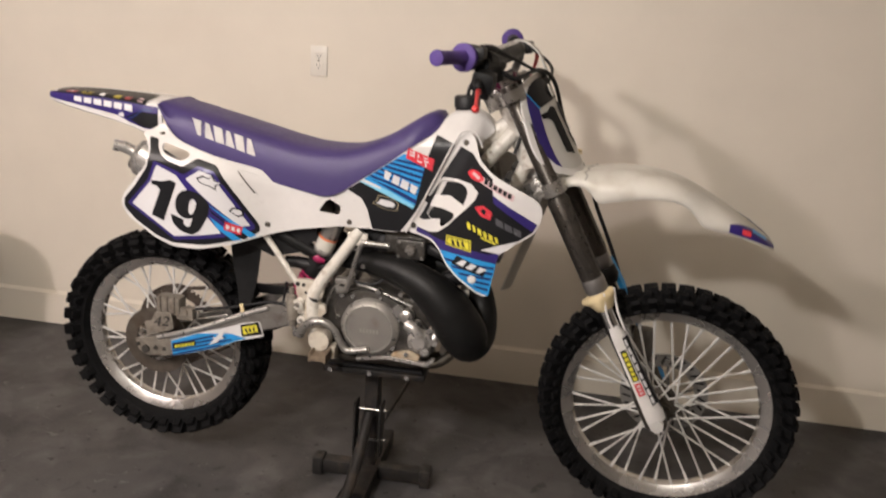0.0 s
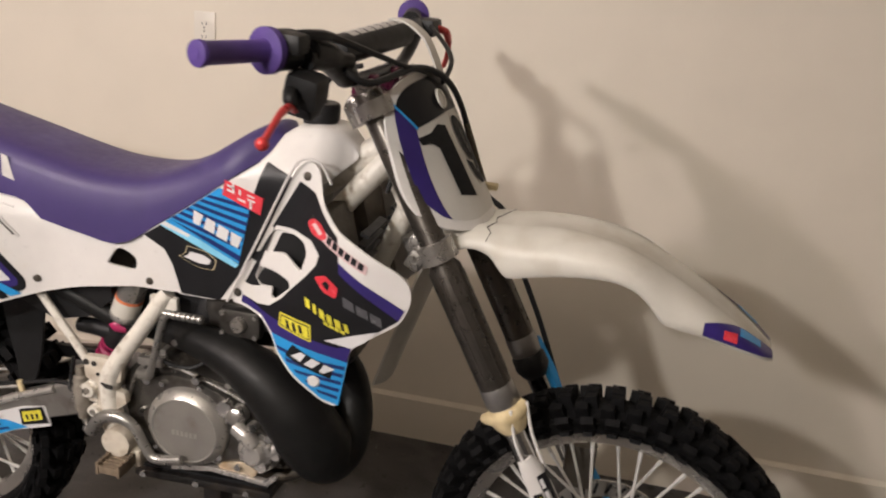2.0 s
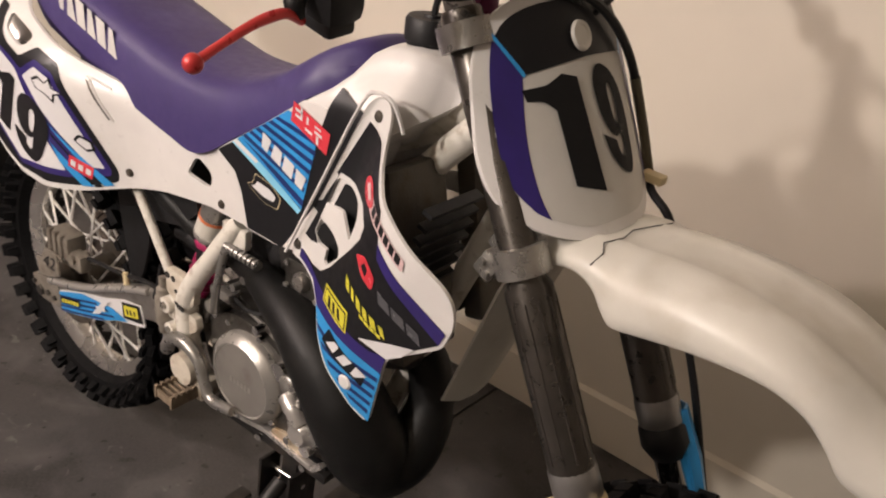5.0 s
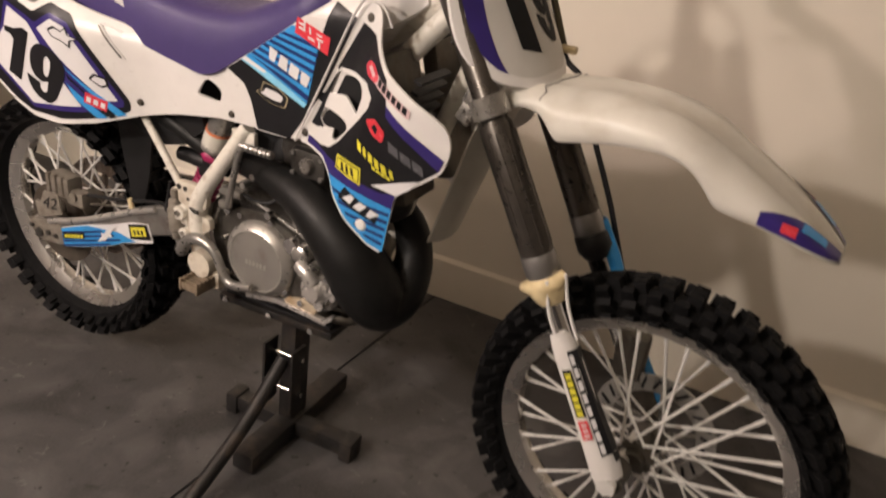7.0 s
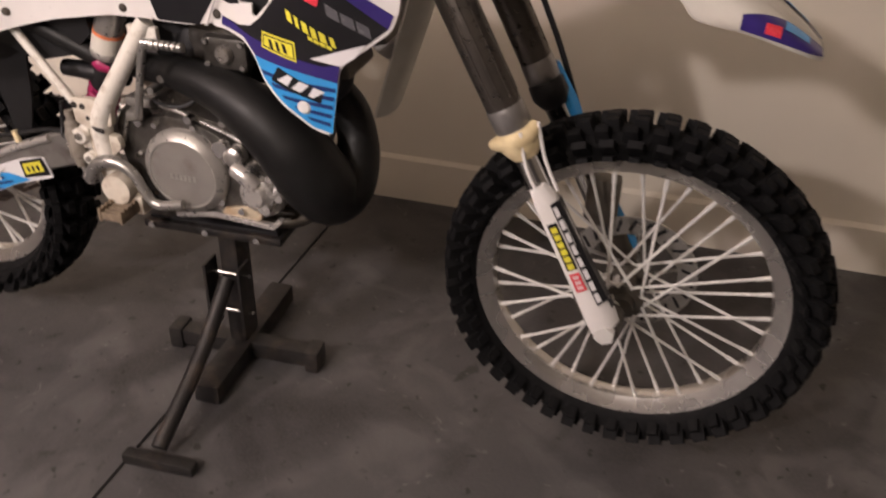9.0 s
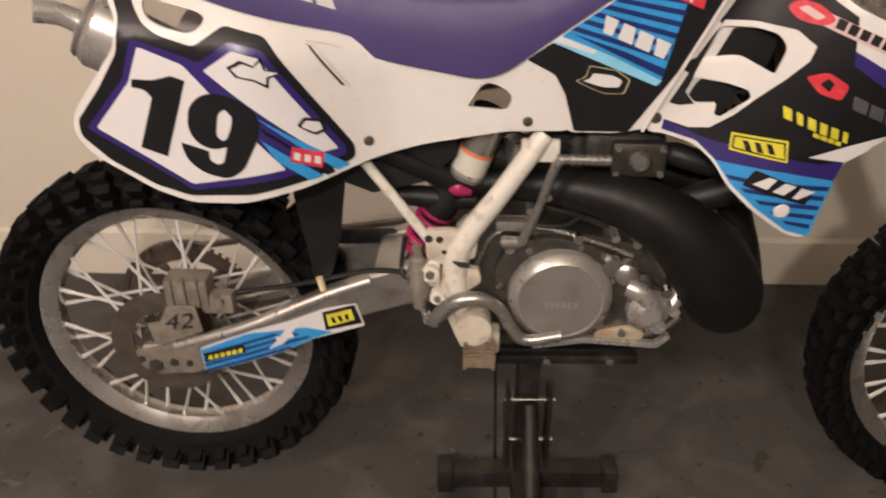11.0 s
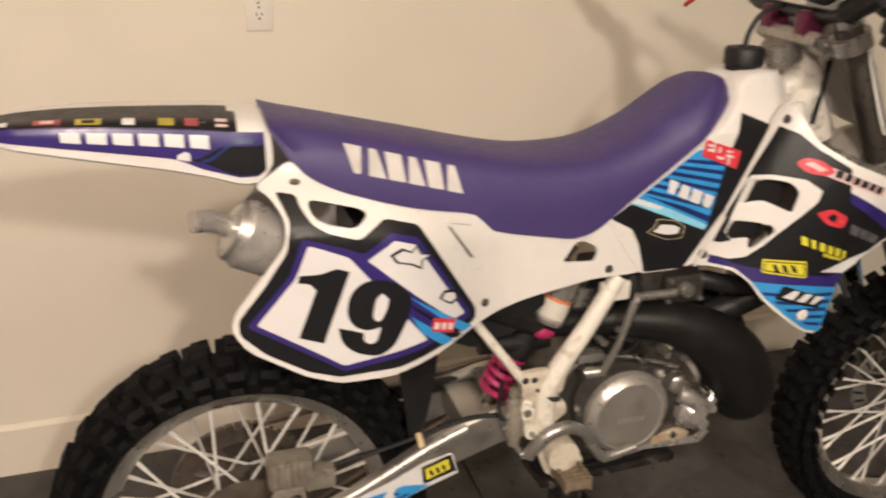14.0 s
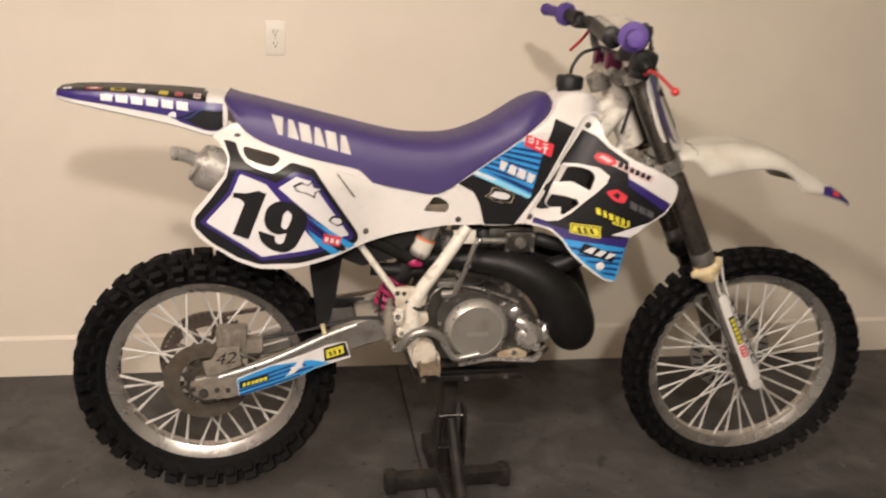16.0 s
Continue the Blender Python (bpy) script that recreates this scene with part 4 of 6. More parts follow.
    part("radiator_shroud", sheet(out, left(f_shroud), 0.012, (v1, v2), thick=0.005, edge=0.002, cell=0.014, side=1), WHITE, bike, "white radiator shroud")


shroud()


FENDER_ROWS = ((0.026, 1.138, 1.085, 0.092), (0.01, 1.144, 1.060, 0.097), (-0.02, 1.147, 1.060, 0.100), (-0.06, 1.150, 1.073, 0.098), (-0.115, 1.152, 1.086, 0.094), (-0.18, 1.154, 1.098, 0.089), (-0.254, 1.154, 1.111, 0.081), (-0.31, 1.151, 1.121, 0.071), (-0.342, 1.146, 1.127, 0.055), (-0.358, 1.140, 1.130, 0.03))


def fender_point(x, a, d=0.0):
    """A point of the rear fender's right half: a runs from 0 at its lower edge to 1 at its crest; d lifts it."""
    for (x1, t1, s1, w1), (x0, t0, s0, w0) in zip(FENDER_ROWS, FENDER_ROWS[1:]):
        if x0 <= x <= x1:
            k = (x - x0) / (x1 - x0)
            zt, zs, w = t0 + (t1 - t0) * k, s0 + (s1 - s0) * k, w0 + (w1 - w0) * k
            break
    h = zt - zs
    prof = [(0.0, w, zs), (0.25, w * 1.0, zs + h * 0.28), (0.5, w * 0.985, zs + h * 0.62), (0.62, w * 0.94, zs + h * 0.84), (0.72, w * 0.84, zs + h * 0.95), (0.85, w * 0.5, zt), (1.0, 0, zt + 0.003)]
    for (a0, y0, z0), (a1, y1, z1) in zip(prof, prof[1:]):
        if a0 <= a <= a1:
            k = (a - a0) / (a1 - a0)
            n = Vector((0, -(z1 - z0), -(y1 - y0))).normalized()
            return Vector((x, -(y0 + (y1 - y0) * k), z0 + (z1 - z0) * k)) + n * d


def fender_strip(x0, x1, low, high, d, n=12, m=6):
    """A decal on the rear fender between the lines low(x) and high(x)."""
    own = bmesh.new()
    rows = [[own.verts.new(fender_point(x0 + (x1 - x0) * i / n, low(x0 + (x1 - x0) * i / n) + (high(x0 + (x1 - x0) * i / n) - low(x0 + (x1 - x0) * i / n)) * j / m, d)) for j in range(m + 1)] for i in range(n + 1)]
    for a, b in zip(rows, rows[1:]):
        for j in range(m):
            own.faces.new((a[j], a[j + 1], b[j + 1], b[j]))
    return own


def rear_fender():
    steps = (0.0, 0.12, 0.25, 0.38, 0.5, 0.56, 0.62, 0.67, 0.72, 0.85)
    secs = []
    xs = [0.026 - 0.384 * i / 36 for i in range(37)]
    for x in xs:
        half = [fender_point(max(x, -0.3579), a) for a in steps]
        top = half + [fender_point(max(x, -0.3579), 1.0)] + [Vector((p.x, -p.y, p.z)) for p in half[::-1]]
        under = [Vector((p.x, p.y * 0.94, p.z - 0.004)) for p in top[::-1]]
        secs.append(top + under)
    ob = part("rear_fender", loft(secs), WHITE, bike, "white rear fender with violet and black decals")
    c = lambda v: (lambda x: v)
    part("decal", fender_strip(0.016, -0.345, lambda x: 0.22 if x < -0.11 else 0.22 - 0.12 * smoothstep((x + 0.11) / 0.05), c(0.62), 0.0012, 30), NAVY, ob)
    part("decal", fender_strip(-0.03, -0.345, c(0.61), c(1.0), 0.0016, 20), BLACK_INK, ob)
    part("decal", fender_strip(0.016, -0.085, lambda x: 0.13 + 0.1 * smoothstep((-0.03 - x) / 0.05), lambda x: 0.50 - 0.25 * smoothstep((-0.03 - x) / 0.055), 0.0018, 12), BLACK_INK, ob)
    part("decal", fender_strip(-0.02, -0.06, c(0.62), c(0.9), 0.0022, 4), BLACK_INK, ob)
    part("stripe", fender_strip(-0.085, -0.102, lambda x: 0.22, lambda x: 0.36 - 6 * abs(x + 0.09), 0.0020, 6), WHITE_INK, ob)
    part("stripe", fender_strip(0.0, -0.07, lambda x: 0.52 - 0.3 * smoothstep((-0.02 - x) / 0.05), lambda x: 0.57 - 0.3 * smoothstep((-0.02 - x) / 0.05), 0.0022, 8), DEEP, ob)
    for i in range(6):
        x = -0.246 + 0.0325 * i
        part("printed_mark", fender_strip(x, x + 0.025, c(0.36 + 0.012 * i), c(0.55 + 0.004 * i), 0.0020, 2, 2), WHITE_INK, ob)
    for x, w, mat in ((-0.330, 0.020, WHITE_INK), (-0.278, 0.034, FADED_RED), (-0.226, 0.032, FADED_YELLOW), (-0.168, 0.016, WHITE_INK), (-0.122, 0.020, FADED_YELLOW), (-0.088, 0.018, FADED_RED), (-0.048, 0.016, PALE_PINK)):
        part("sticker", fender_strip(x, x + w, c(0.66), c(0.77), 0.0022, 2, 3), mat, ob)
        if mat in (FADED_RED, FADED_YELLOW) and w > 0.02:
            part("printed_mark", fender_strip(x + w * 0.25, x + w * 0.75, c(0.685), c(0.74), 0.0027, 2, 2), PALE_PINK if mat is FADED_RED else BLACK_INK, ob)


rear_fender()


# front end, built straight ahead and then turned by STEER
def front_part(name, bm, mat, parent=None, label="", angle=40):
    """A part of the steered front end."""
    bmesh.ops.transform(bm, matrix=STEER, verts=bm.verts[:])
    return part(name, bm, mat, parent or bike, label, angle=angle)


def on_leg(z, ahead=0.0):
    """x on the fork's line at height z."""
    return 1.003 + (1.22 - z) * 0.542 + ahead


DOWN = Vector((0.4765, 0, -0.8792))
FWD = Vector((0.8792, 0, 0.4765))


def fork():
    for s in (-1, 1):
        y = s * 0.100
        P = lambda z: Vector((on_leg(z), y, z))
        leg = front_part("fork_leg", tube([P(1.262), P(1.258), P(0.995), P(0.985), P(0.78), P(0.772)], [0.021, 0.0230, 0.0230, 0.0290, 0.0290, 0.0270], 24, smooth_path=False), FORK, label="dark bronze upside-down fork leg")
        # thin beads added to a smooth tube to give its highlight streaks
        for a in range(5):
            q = Vector((0, s * 0.0288 * math.sin(0.55 * a - 0.5), 0)) + FWD * (0.0288 * math.cos(0.55 * a - 0.5))
            front_part("tube_ridge", rod(P(0.975) + q, P(0.80) + q, 0.0014, 6), FORK, leg)
        front_part("fork_cap", tube([P(1.262), P(1.275), P(1.277)], [0.018, 0.018, 0.012], 6, smooth_path=False), ALU, leg)
        front_part("seal_ring", tube([P(0.790), P(0.786), P(0.756), P(0.753)], [0.029, 0.0305, 0.0305, 0.028], 20, smooth_path=False), FORK_LOW, leg)
        front_part("slider", tube([P(0.74), P(0.45)], 0.0215, 16), CHROME, leg)
        front_part("dust_boot", tube([P(0.756), P(0.750), P(0.728), P(0.716), P(0.710)], [0.029, 0.033, 0.034, 0.027, 0.023], 18, smooth_path=False), CREAM if s < 0 else BLACK, leg)
        foot = bmesh.new()
        tube([P(0.50), P(0.47), P(0.40), P(0.385)], [0.024, 0.029, 0.029, 0.02], 16, bm=foot, smooth_path=False)
        rod((1.45, y - 0.024, 0.412), (1.45, y + 0.024, 0.412), 0.026, 16, bm=foot)
        front_part("axle_lug", foot, GRIME_AND_SHADE, leg)
        # guard: a curved plate in front and outside of the slider
        secs = []
        for z, w, lift in (((0.668, 0.012, 0.026), (0.645, 0.022, 0.030)) if s < 0 else ((0.768, 0.030, 0.034), (0.70, 0.034, 0.040))) + ((0.62, 0.026, 0.030), (0.50, 0.029, 0.033), (0.440, 0.034, 0.036), (0.415, 0.031, 0.036)):
            c = P(z)
            row = []
            for a in (-1.1, -0.6, 0.0, 0.6, 1.2, 1.8):
                row.append(c + FWD * (math.cos(a) * (w + 0.004)) + Vector((0, s * (0.004 + lift * 0.8 * math.sin(max(a, -0.5)) + 0.010), 0)))
            inner = [q + Vector((-0.003, -s * 0.002, 0)) for q in row[::-1]]
            secs.append(row + inner)
        guard = front_part("fork_guard", loft(secs), WHITE if s < 0 else BLUE, leg, "white fork guard with stickers" if s < 0 else "blue fork guard")
        if s < 0:
            for dy, dx in ((-0.030, 0.004), (-0.008, 0.030)):
                front_part("guard_strap", tube([P(0.752) + FWD * (dx + 0.014) + Vector((0, dy * 0.9, 0)), P(0.70) + FWD * dx + Vector((0, dy, 0)), P(0.648) + FWD * dx * 0.9 + Vector((0, dy, 0))], 0.0032, 8), WHITE, guard)
            front_part("boot_lip", tube([P(0.738) - FWD * 0.048 + Vector((0, -0.006, 0.004)), P(0.740) - FWD * 0.020 + Vector((0, -0.012, 0)), P(0.740) + FWD * 0.004 + Vector((0, -0.014, 0)), P(0.744) + FWD * 0.026 + Vector((0, -0.008, 0)), P(0.752) + FWD * 0.040], [0.007, 0.017, 0.022, 0.016, 0.006], 12), CREAM, leg)

            def strip(z0, z1, a0, a1, mat, name, grow=0.0012):
                own = bmesh.new()
                rows = []
                for i in range(6):
                    z = z0 + (z1 - z0) * i / 5
                    w = 0.026 + 0.008 * smoothstep((0.62 - z) / 0.2)
                    lift = 0.030 + 0.006 * smoothstep((0.62 - z) / 0.2)
                    rows.append([own.verts.new(P(z) + FWD * (math.cos(a) * (w + 0.004) + grow * math.cos(a)) + Vector((0, s * (0.004 + lift * 0.8 * math.sin(a) + 0.010 + grow), 0))) for a in (a0, (a0 + a1) / 2, a1)])
                for u, v in zip(rows, rows[1:]):
                    for j in range(2):
                        own.faces.new((u[j], u[j + 1], v[j + 1], v[j]))
                front_part(name, own, mat, guard)
            strip(0.640, 0.462, -0.35, 1.00, BLACK_INK, "decal")
            strip(0.462, 0.446, -0.35, 0.35, BLACK_INK, "decal")
            for i in range(8):
                strip(0.634 - 0.0215 * i, 0.6175 - 0.0215 * i, 0.70, 0.94, WHITE_INK, "printed_mark", 0.002)
            strip(0.612, 0.532, 1.10, 1.62, BLACK_INK, "sticker")
            for i in range(6):
                strip(0.606 - 0.0125 * i, 0.5965 - 0.0125 * i, 1.20, 1.52, YELLOW, "printed_mark", 0.002)
            strip(0.526, 0.494, 1.12, 1.62, RED, "sticker")
            for i in range(3):
                strip(0.522 - 0.009 * i, 0.516 - 0.009 * i, 1.22, 1.50, PALE_PINK, "printed_mark", 0.002)
    own = bmesh.new()
    rod((1.45, -0.135, 0.412), (1.45, 0.135, 0.412), 0.0125, 16, bm=own)
    rod((1.45, -0.142, 0.412), (1.45, -0.128, 0.412), 0.019, 6, bm=own)
    front_part("front_axle", own, STEEL)
    cal = box((1.36, 0.055, 0.50), (1.42, 0.095, 0.60), 0.012)
    front_part("brake_caliper", cal, GRIME_AND_SHADE)
    for z, name, t in ((1.237, "upper_triple_clamp", 0.028), (1.015, "lower_triple_clamp", 0.034)):
        own = bmesh.new()
        c = Vector((on_leg(z), 0, z))
        for s in (-1, 1):
            q = c + Vector((0, s * 0.100, 0))
            tube([q - DOWN * t * 0.5, q + DOWN * t * 0.5], 0.033, 24, bm=own)
            b = q + Vector((0, s * 0.014, 0)) - FWD * 0.034
            if z < 1.1:
                box((-0.014, -0.012, -t / 2), (0.014, 0.012, t / 2), 0.005, bm=own, m=Matrix.Translation(b) @ pose(0, 0, 0, 0, 27.55, 0))
        box((-0.035, -0.085, -t / 2), (0.025, 0.085, t / 2), 0.008, bm=own, m=Matrix.Translation(c - FWD * 0.03) @ pose(0, 0, 0, 0, 27.55, 0))
        tube([c - FWD * 0.062 - DOWN * t * 0.7, c - FWD * 0.062 + DOWN * t * 0.7], 0.034, 20, bm=own)
        clamp = front_part(name, own, CAST, label="cast aluminium triple clamp")
        for s in (-1, 1):
            for k in (-0.008, 0.008):
                q = c + Vector((0, s * (0.118 if z < 1.1 else 0.080), 0)) - FWD * 0.034 + DOWN * k
                front_part("pinch_bolt", rod(q, q + Vector((0, s * 0.013, 0)), 0.0045, 8), DARK_STEEL, clamp)


fork()


def plate_point(u, v, d=0.0):
    """A point of the front number plate: u across, v from 0 at its top to 1 below, d in front of it."""
    z = 1.300 - 0.272 * v
    return Vector((on_leg(z, 0.082), u, z)) - FWD * ((0.028 + 0.006 * v) * (u / 0.10) ** 2 - d - 0.13 * u)


def plate_front():
    """The front number plate: an oval shield bowed forward."""
    P = plate_point

    def patch(outline, d, r=0.012, thick=0.0):
        own = sheet(outline, lambda x, z: 0, r, cell=0.02, thick=thick, edge=0.003 if thick else 0)
        for v in own.verts:
            back = v.co.y
            v.co = P(v.co.x, v.co.z / 0.272, d - back)
        return own
    H = 0.272
    out = [(-0.078, 0.006, 0.03), (0.078, 0.006, 0.03), (0.117, 0.034, 0.04), (0.127, 0.10, 0.05), (0.133, 0.150, 0.04), (0.123, 0.196, 0.03), (0.092, 0.230, 0.02), (0.050, 0.250, 0.02), (-0.050, 0.250, 0.02), (-0.092, 0.230, 0.02), (-0.123, 0.196, 0.03), (-0.133, 0.150, 0.04), (-0.127, 0.10, 0.05), (-0.117, 0.034, 0.04)]
    ob = front_part("number_plate", patch(out, 0.0, 0.03, 0.005), WHITE, label="white front number plate with race number")
    front_part("decal", patch([(u * 0.88, 0.128 + (v - 0.128) * 0.90, r) for u, v, r in out], 0.0008, 0.03), PLATE_GREY, ob)
    for side in (-1, 1):
        front_part("decal", patch([(side * u, v, r) for u, v, r in ((0.100, 0.038, 0.0), (0.108, 0.064, 0.02), (0.113, 0.10, 0.03), (0.115, 0.145, 0.03), (0.112, 0.178, 0.02), (0.094, 0.208, 0.004), (0.082, 0.218, 0.0), (0.088, 0.195, 0.02), (0.090, 0.15, 0.03), (0.086, 0.112, 0.03), (0.081, 0.085, 0.01), (0.079, 0.0765, 0.0))], 0.0014), NAVY, ob)
        front_part("stripe", patch([(side * u, v) for u, v in ((0.101, 0.037), (0.099, 0.034), (0.0765, 0.078), (0.0795, 0.081))], 0.0024, 0.0), BLUE, ob)
    front_part("decal", patch([(-0.062, 0.017, 0.03), (0.062, 0.017, 0.03), (0.088, 0.026, 0.02), (0.098, 0.038, 0.0), (0.080, 0.0765, 0.006), (0.0, 0.0745, 0.0), (-0.080, 0.0785, 0.006), (-0.098, 0.038, 0.0), (-0.088, 0.026, 0.02)], 0.0019, 0.012), BLACK_INK, ob)
    for shape, holes, x0, z0, x1, z1, lean, u0, w, low, h in ((ONE, (), 0.041, 0.823, 0.100, 0.938, 0.45, -0.060, 0.053, 0.2070, 0.122), (NINE, (COUNTER,), 0.095, 0.793, 0.206, 0.918, 0.36, -0.001, 0.060, 0.2010, 0.118)):
        place = lambda loop: [(u0 + w * ((p[0] - lean * (p[1] - z0)) - x0 + 0.02) / (x1 - x0), low - h * (p[1] - z0) / (z1 - z0)) + tuple(p[2:]) for p in loop]
        own = sheet(place(shape), lambda x, z: 0, 0.010, [place(hole) for hole in holes], cell=0.02)
        for v in own.verts:
            v.co = P(v.co.x, v.co.z / H, 0.0026)
        front_part("race_number", own, FIGURE, ob)
    own = lathe([(0.001, -0.002), (0.011, -0.002), (0.0125, -0.0035), (0.016, -0.0035), (0.0175, 0.0)], 24)
    bmesh.ops.transform(own, matrix=Matrix.Translation(P(-0.003, 0.200, 0.003)) @ Matrix.Rotation(math.radians(-28.5), 4, 'Y') @ pose(0, 0, 0, 0, 0, 90), verts=own.verts[:])
    front_part("plate_bolt", own, PLATE_GREY, ob)
    strap = glide([(0.965, 0, 1.362), (0.995, 0, 1.360), (1.028, 0, 1.338), (1.046, 0, 1.308), (1.058, 0, 1.280)], 4)
    front_part("strap", loft([[(p.x, 0.018, p.z), (p.x, 0.050, p.z), (p.x + 0.002, 0.050, p.z + 0.003), (p.x + 0.002, 0.018, p.z + 0.003)] for p in strap]), PLATE_GREY, ob, "pale plastic strap over the crossbar")
    front_part("clip", box((-0.012, -0.006, -0.006), (0.018, 0.012, 0.006), 0.003, m=Matrix.Translation(P(0.112, 0.80, 0.008))), CREAM, ob)


plate_front()


def front_fender():
    """A thin, nearly flat shell with a fine ridge along each side, broad skirts by the fork, and a drooping tip."""
    rows = ((1.1, 1.024, 1.002, 0.07), (1.14, 1.0418, 1.016, 0.08), (1.17, 1.0505, 1.026, 0.086), (1.2, 1.0572, 1.02, 0.091), (1.222, 1.059, 0.998, 0.095), (1.238, 1.062, 0.99, 0.097), (1.28, 1.067, 1.0, 0.098), (1.34, 1.067, 1.012, 0.098),
            (1.4, 1.058, 1.016, 0.097), (1.44, 1.045, 1.006, 0.096), (1.468, 1.033, 0.984, 0.095), (1.49, 1.022, 0.96, 0.094), (1.521, 1.006, 0.952, 0.091), (1.564, 0.981, 0.945, 0.086), (1.616, 0.9488, 0.928, 0.074), (1.651, 0.9251, 0.914, 0.055), (1.67, 0.9096, 0.905, 0.03))
    pts = [tuple(p) for p in glide([(a, b, c) for a, b, c, d in rows], 3)]
    ws = [rows[min(i // 3, len(rows) - 1)][3] * (1 - (i % 3) / 3) + rows[min(i // 3 + 1, len(rows) - 1)][3] * (i % 3) / 3 for i in range(len(pts))]

    def half(zt, zs, w):
        h = zt - zs
        return [(w, zs), (w * 0.995, zs + h * 0.20), (w * 0.97, zs + h * 0.42), (w * 0.91, zs + h * 0.62), (w * 0.81, zs + h * 0.78), (w * 0.67, zs + h * 0.89), (w * 0.53, zs + h * 0.955), (w * 0.42, zt + 0.0005), (w * 0.34, zt - 0.0015), (w * 0.17, zt - 0.003)]
    secs = []
    for (x, zt, zs), w in zip(pts, ws):
        top = [(x, -a, b) for a, b in half(zt, zs, w)] + [(x, 0, zt - 0.003)] + [(x, a, b) for a, b in half(zt, zs, w)[::-1]]
        under = [(x, y * 0.965, z - 0.004) for _, y, z in top[::-1]]
        secs.append(top + under)
    ob = front_part("front_fender", loft(secs), OLD_WHITE, label="aged white plastic front fender", angle=60)
    # the crack across its root
    front_part("crack", tube([(1.192, -0.086, 1.040), (1.196, -0.070, 1.051), (1.186, -0.055, 1.0545), (1.196, -0.030, 1.0570), (1.190, 0.0, 1.0545), (1.205, 0.03, 1.0580), (1.212, 0.052, 1.0570)], 0.0008, 5, smooth_path=False), CRACK, ob)
    inner = []
    for x, z, w in ((1.10, 1.005, 0.075), (1.072, 0.935, 0.070), (1.035, 0.82, 0.062), (0.995, 0.70, 0.052)):
        inner.append([(x, -w, z), (x + 0.016, -w * 0.6, z), (x + 0.020, 0, z), (x + 0.016, w * 0.6, z), (x, w, z), (x - 0.004, w, z), (x + 0.012, w * 0.6, z), (x + 0.016, 0, z), (x + 0.012, -w * 0.6, z), (x - 0.004, -w, z)])
    front_part("fender_tail", loft(inner), OLD_WHITE, ob)
    ends = ((1.548, 0.99, 0.947, 0.088, 0.3), (1.616, 0.9488, 0.928, 0.074, 0.92), (1.651, 0.9251, 0.914, 0.055, 1.0), (1.67, 0.9096, 0.905, 0.032, 1.0))

    def tip(s, x0, x1, k0, k1, mat, d):
        own, rr = bmesh.new(), []
        for i in range(13):
            x = x0 + (x1 - x0) * i / 12
            for a, b in zip(ends, ends[1:]):
                if a[0] <= x <= b[0]:
                    k = (x - a[0]) / (b[0] - a[0])
                    _, zt, zs, w, reach = [u + (v - u) * k for u, v in zip(a, b)]
            line = half(zt, zs, w)[:8]
            row = []
            for j in range(8):
                f = (k0 + (k1 - k0) * j / 7) * reach * 7
                n = min(int(f), 6)
                y, z = [u + (v - u) * (f - n) for u, v in zip(line[n], line[n + 1])]
                row.append(own.verts.new((x, s * (y + d), z + d)))
            rr.append(row)
        for a, b in zip(rr, rr[1:]):
            for j in range(7):
                own.faces.new((a[j], a[j + 1], b[j + 1], b[j]))
        front_part("decal", own, mat, ob)
    for s in (-1, 1):
        tip(s, 1.552, 1.668, 0.04, 1.0, NAVY, 0.0022)
        tip(s, 1.584, 1.606, 0.22, 0.66, RED, 0.0030)
        tip(s, 1.610, 1.646, 0.60, 0.95, BLUE, 0.0030)


front_fender()


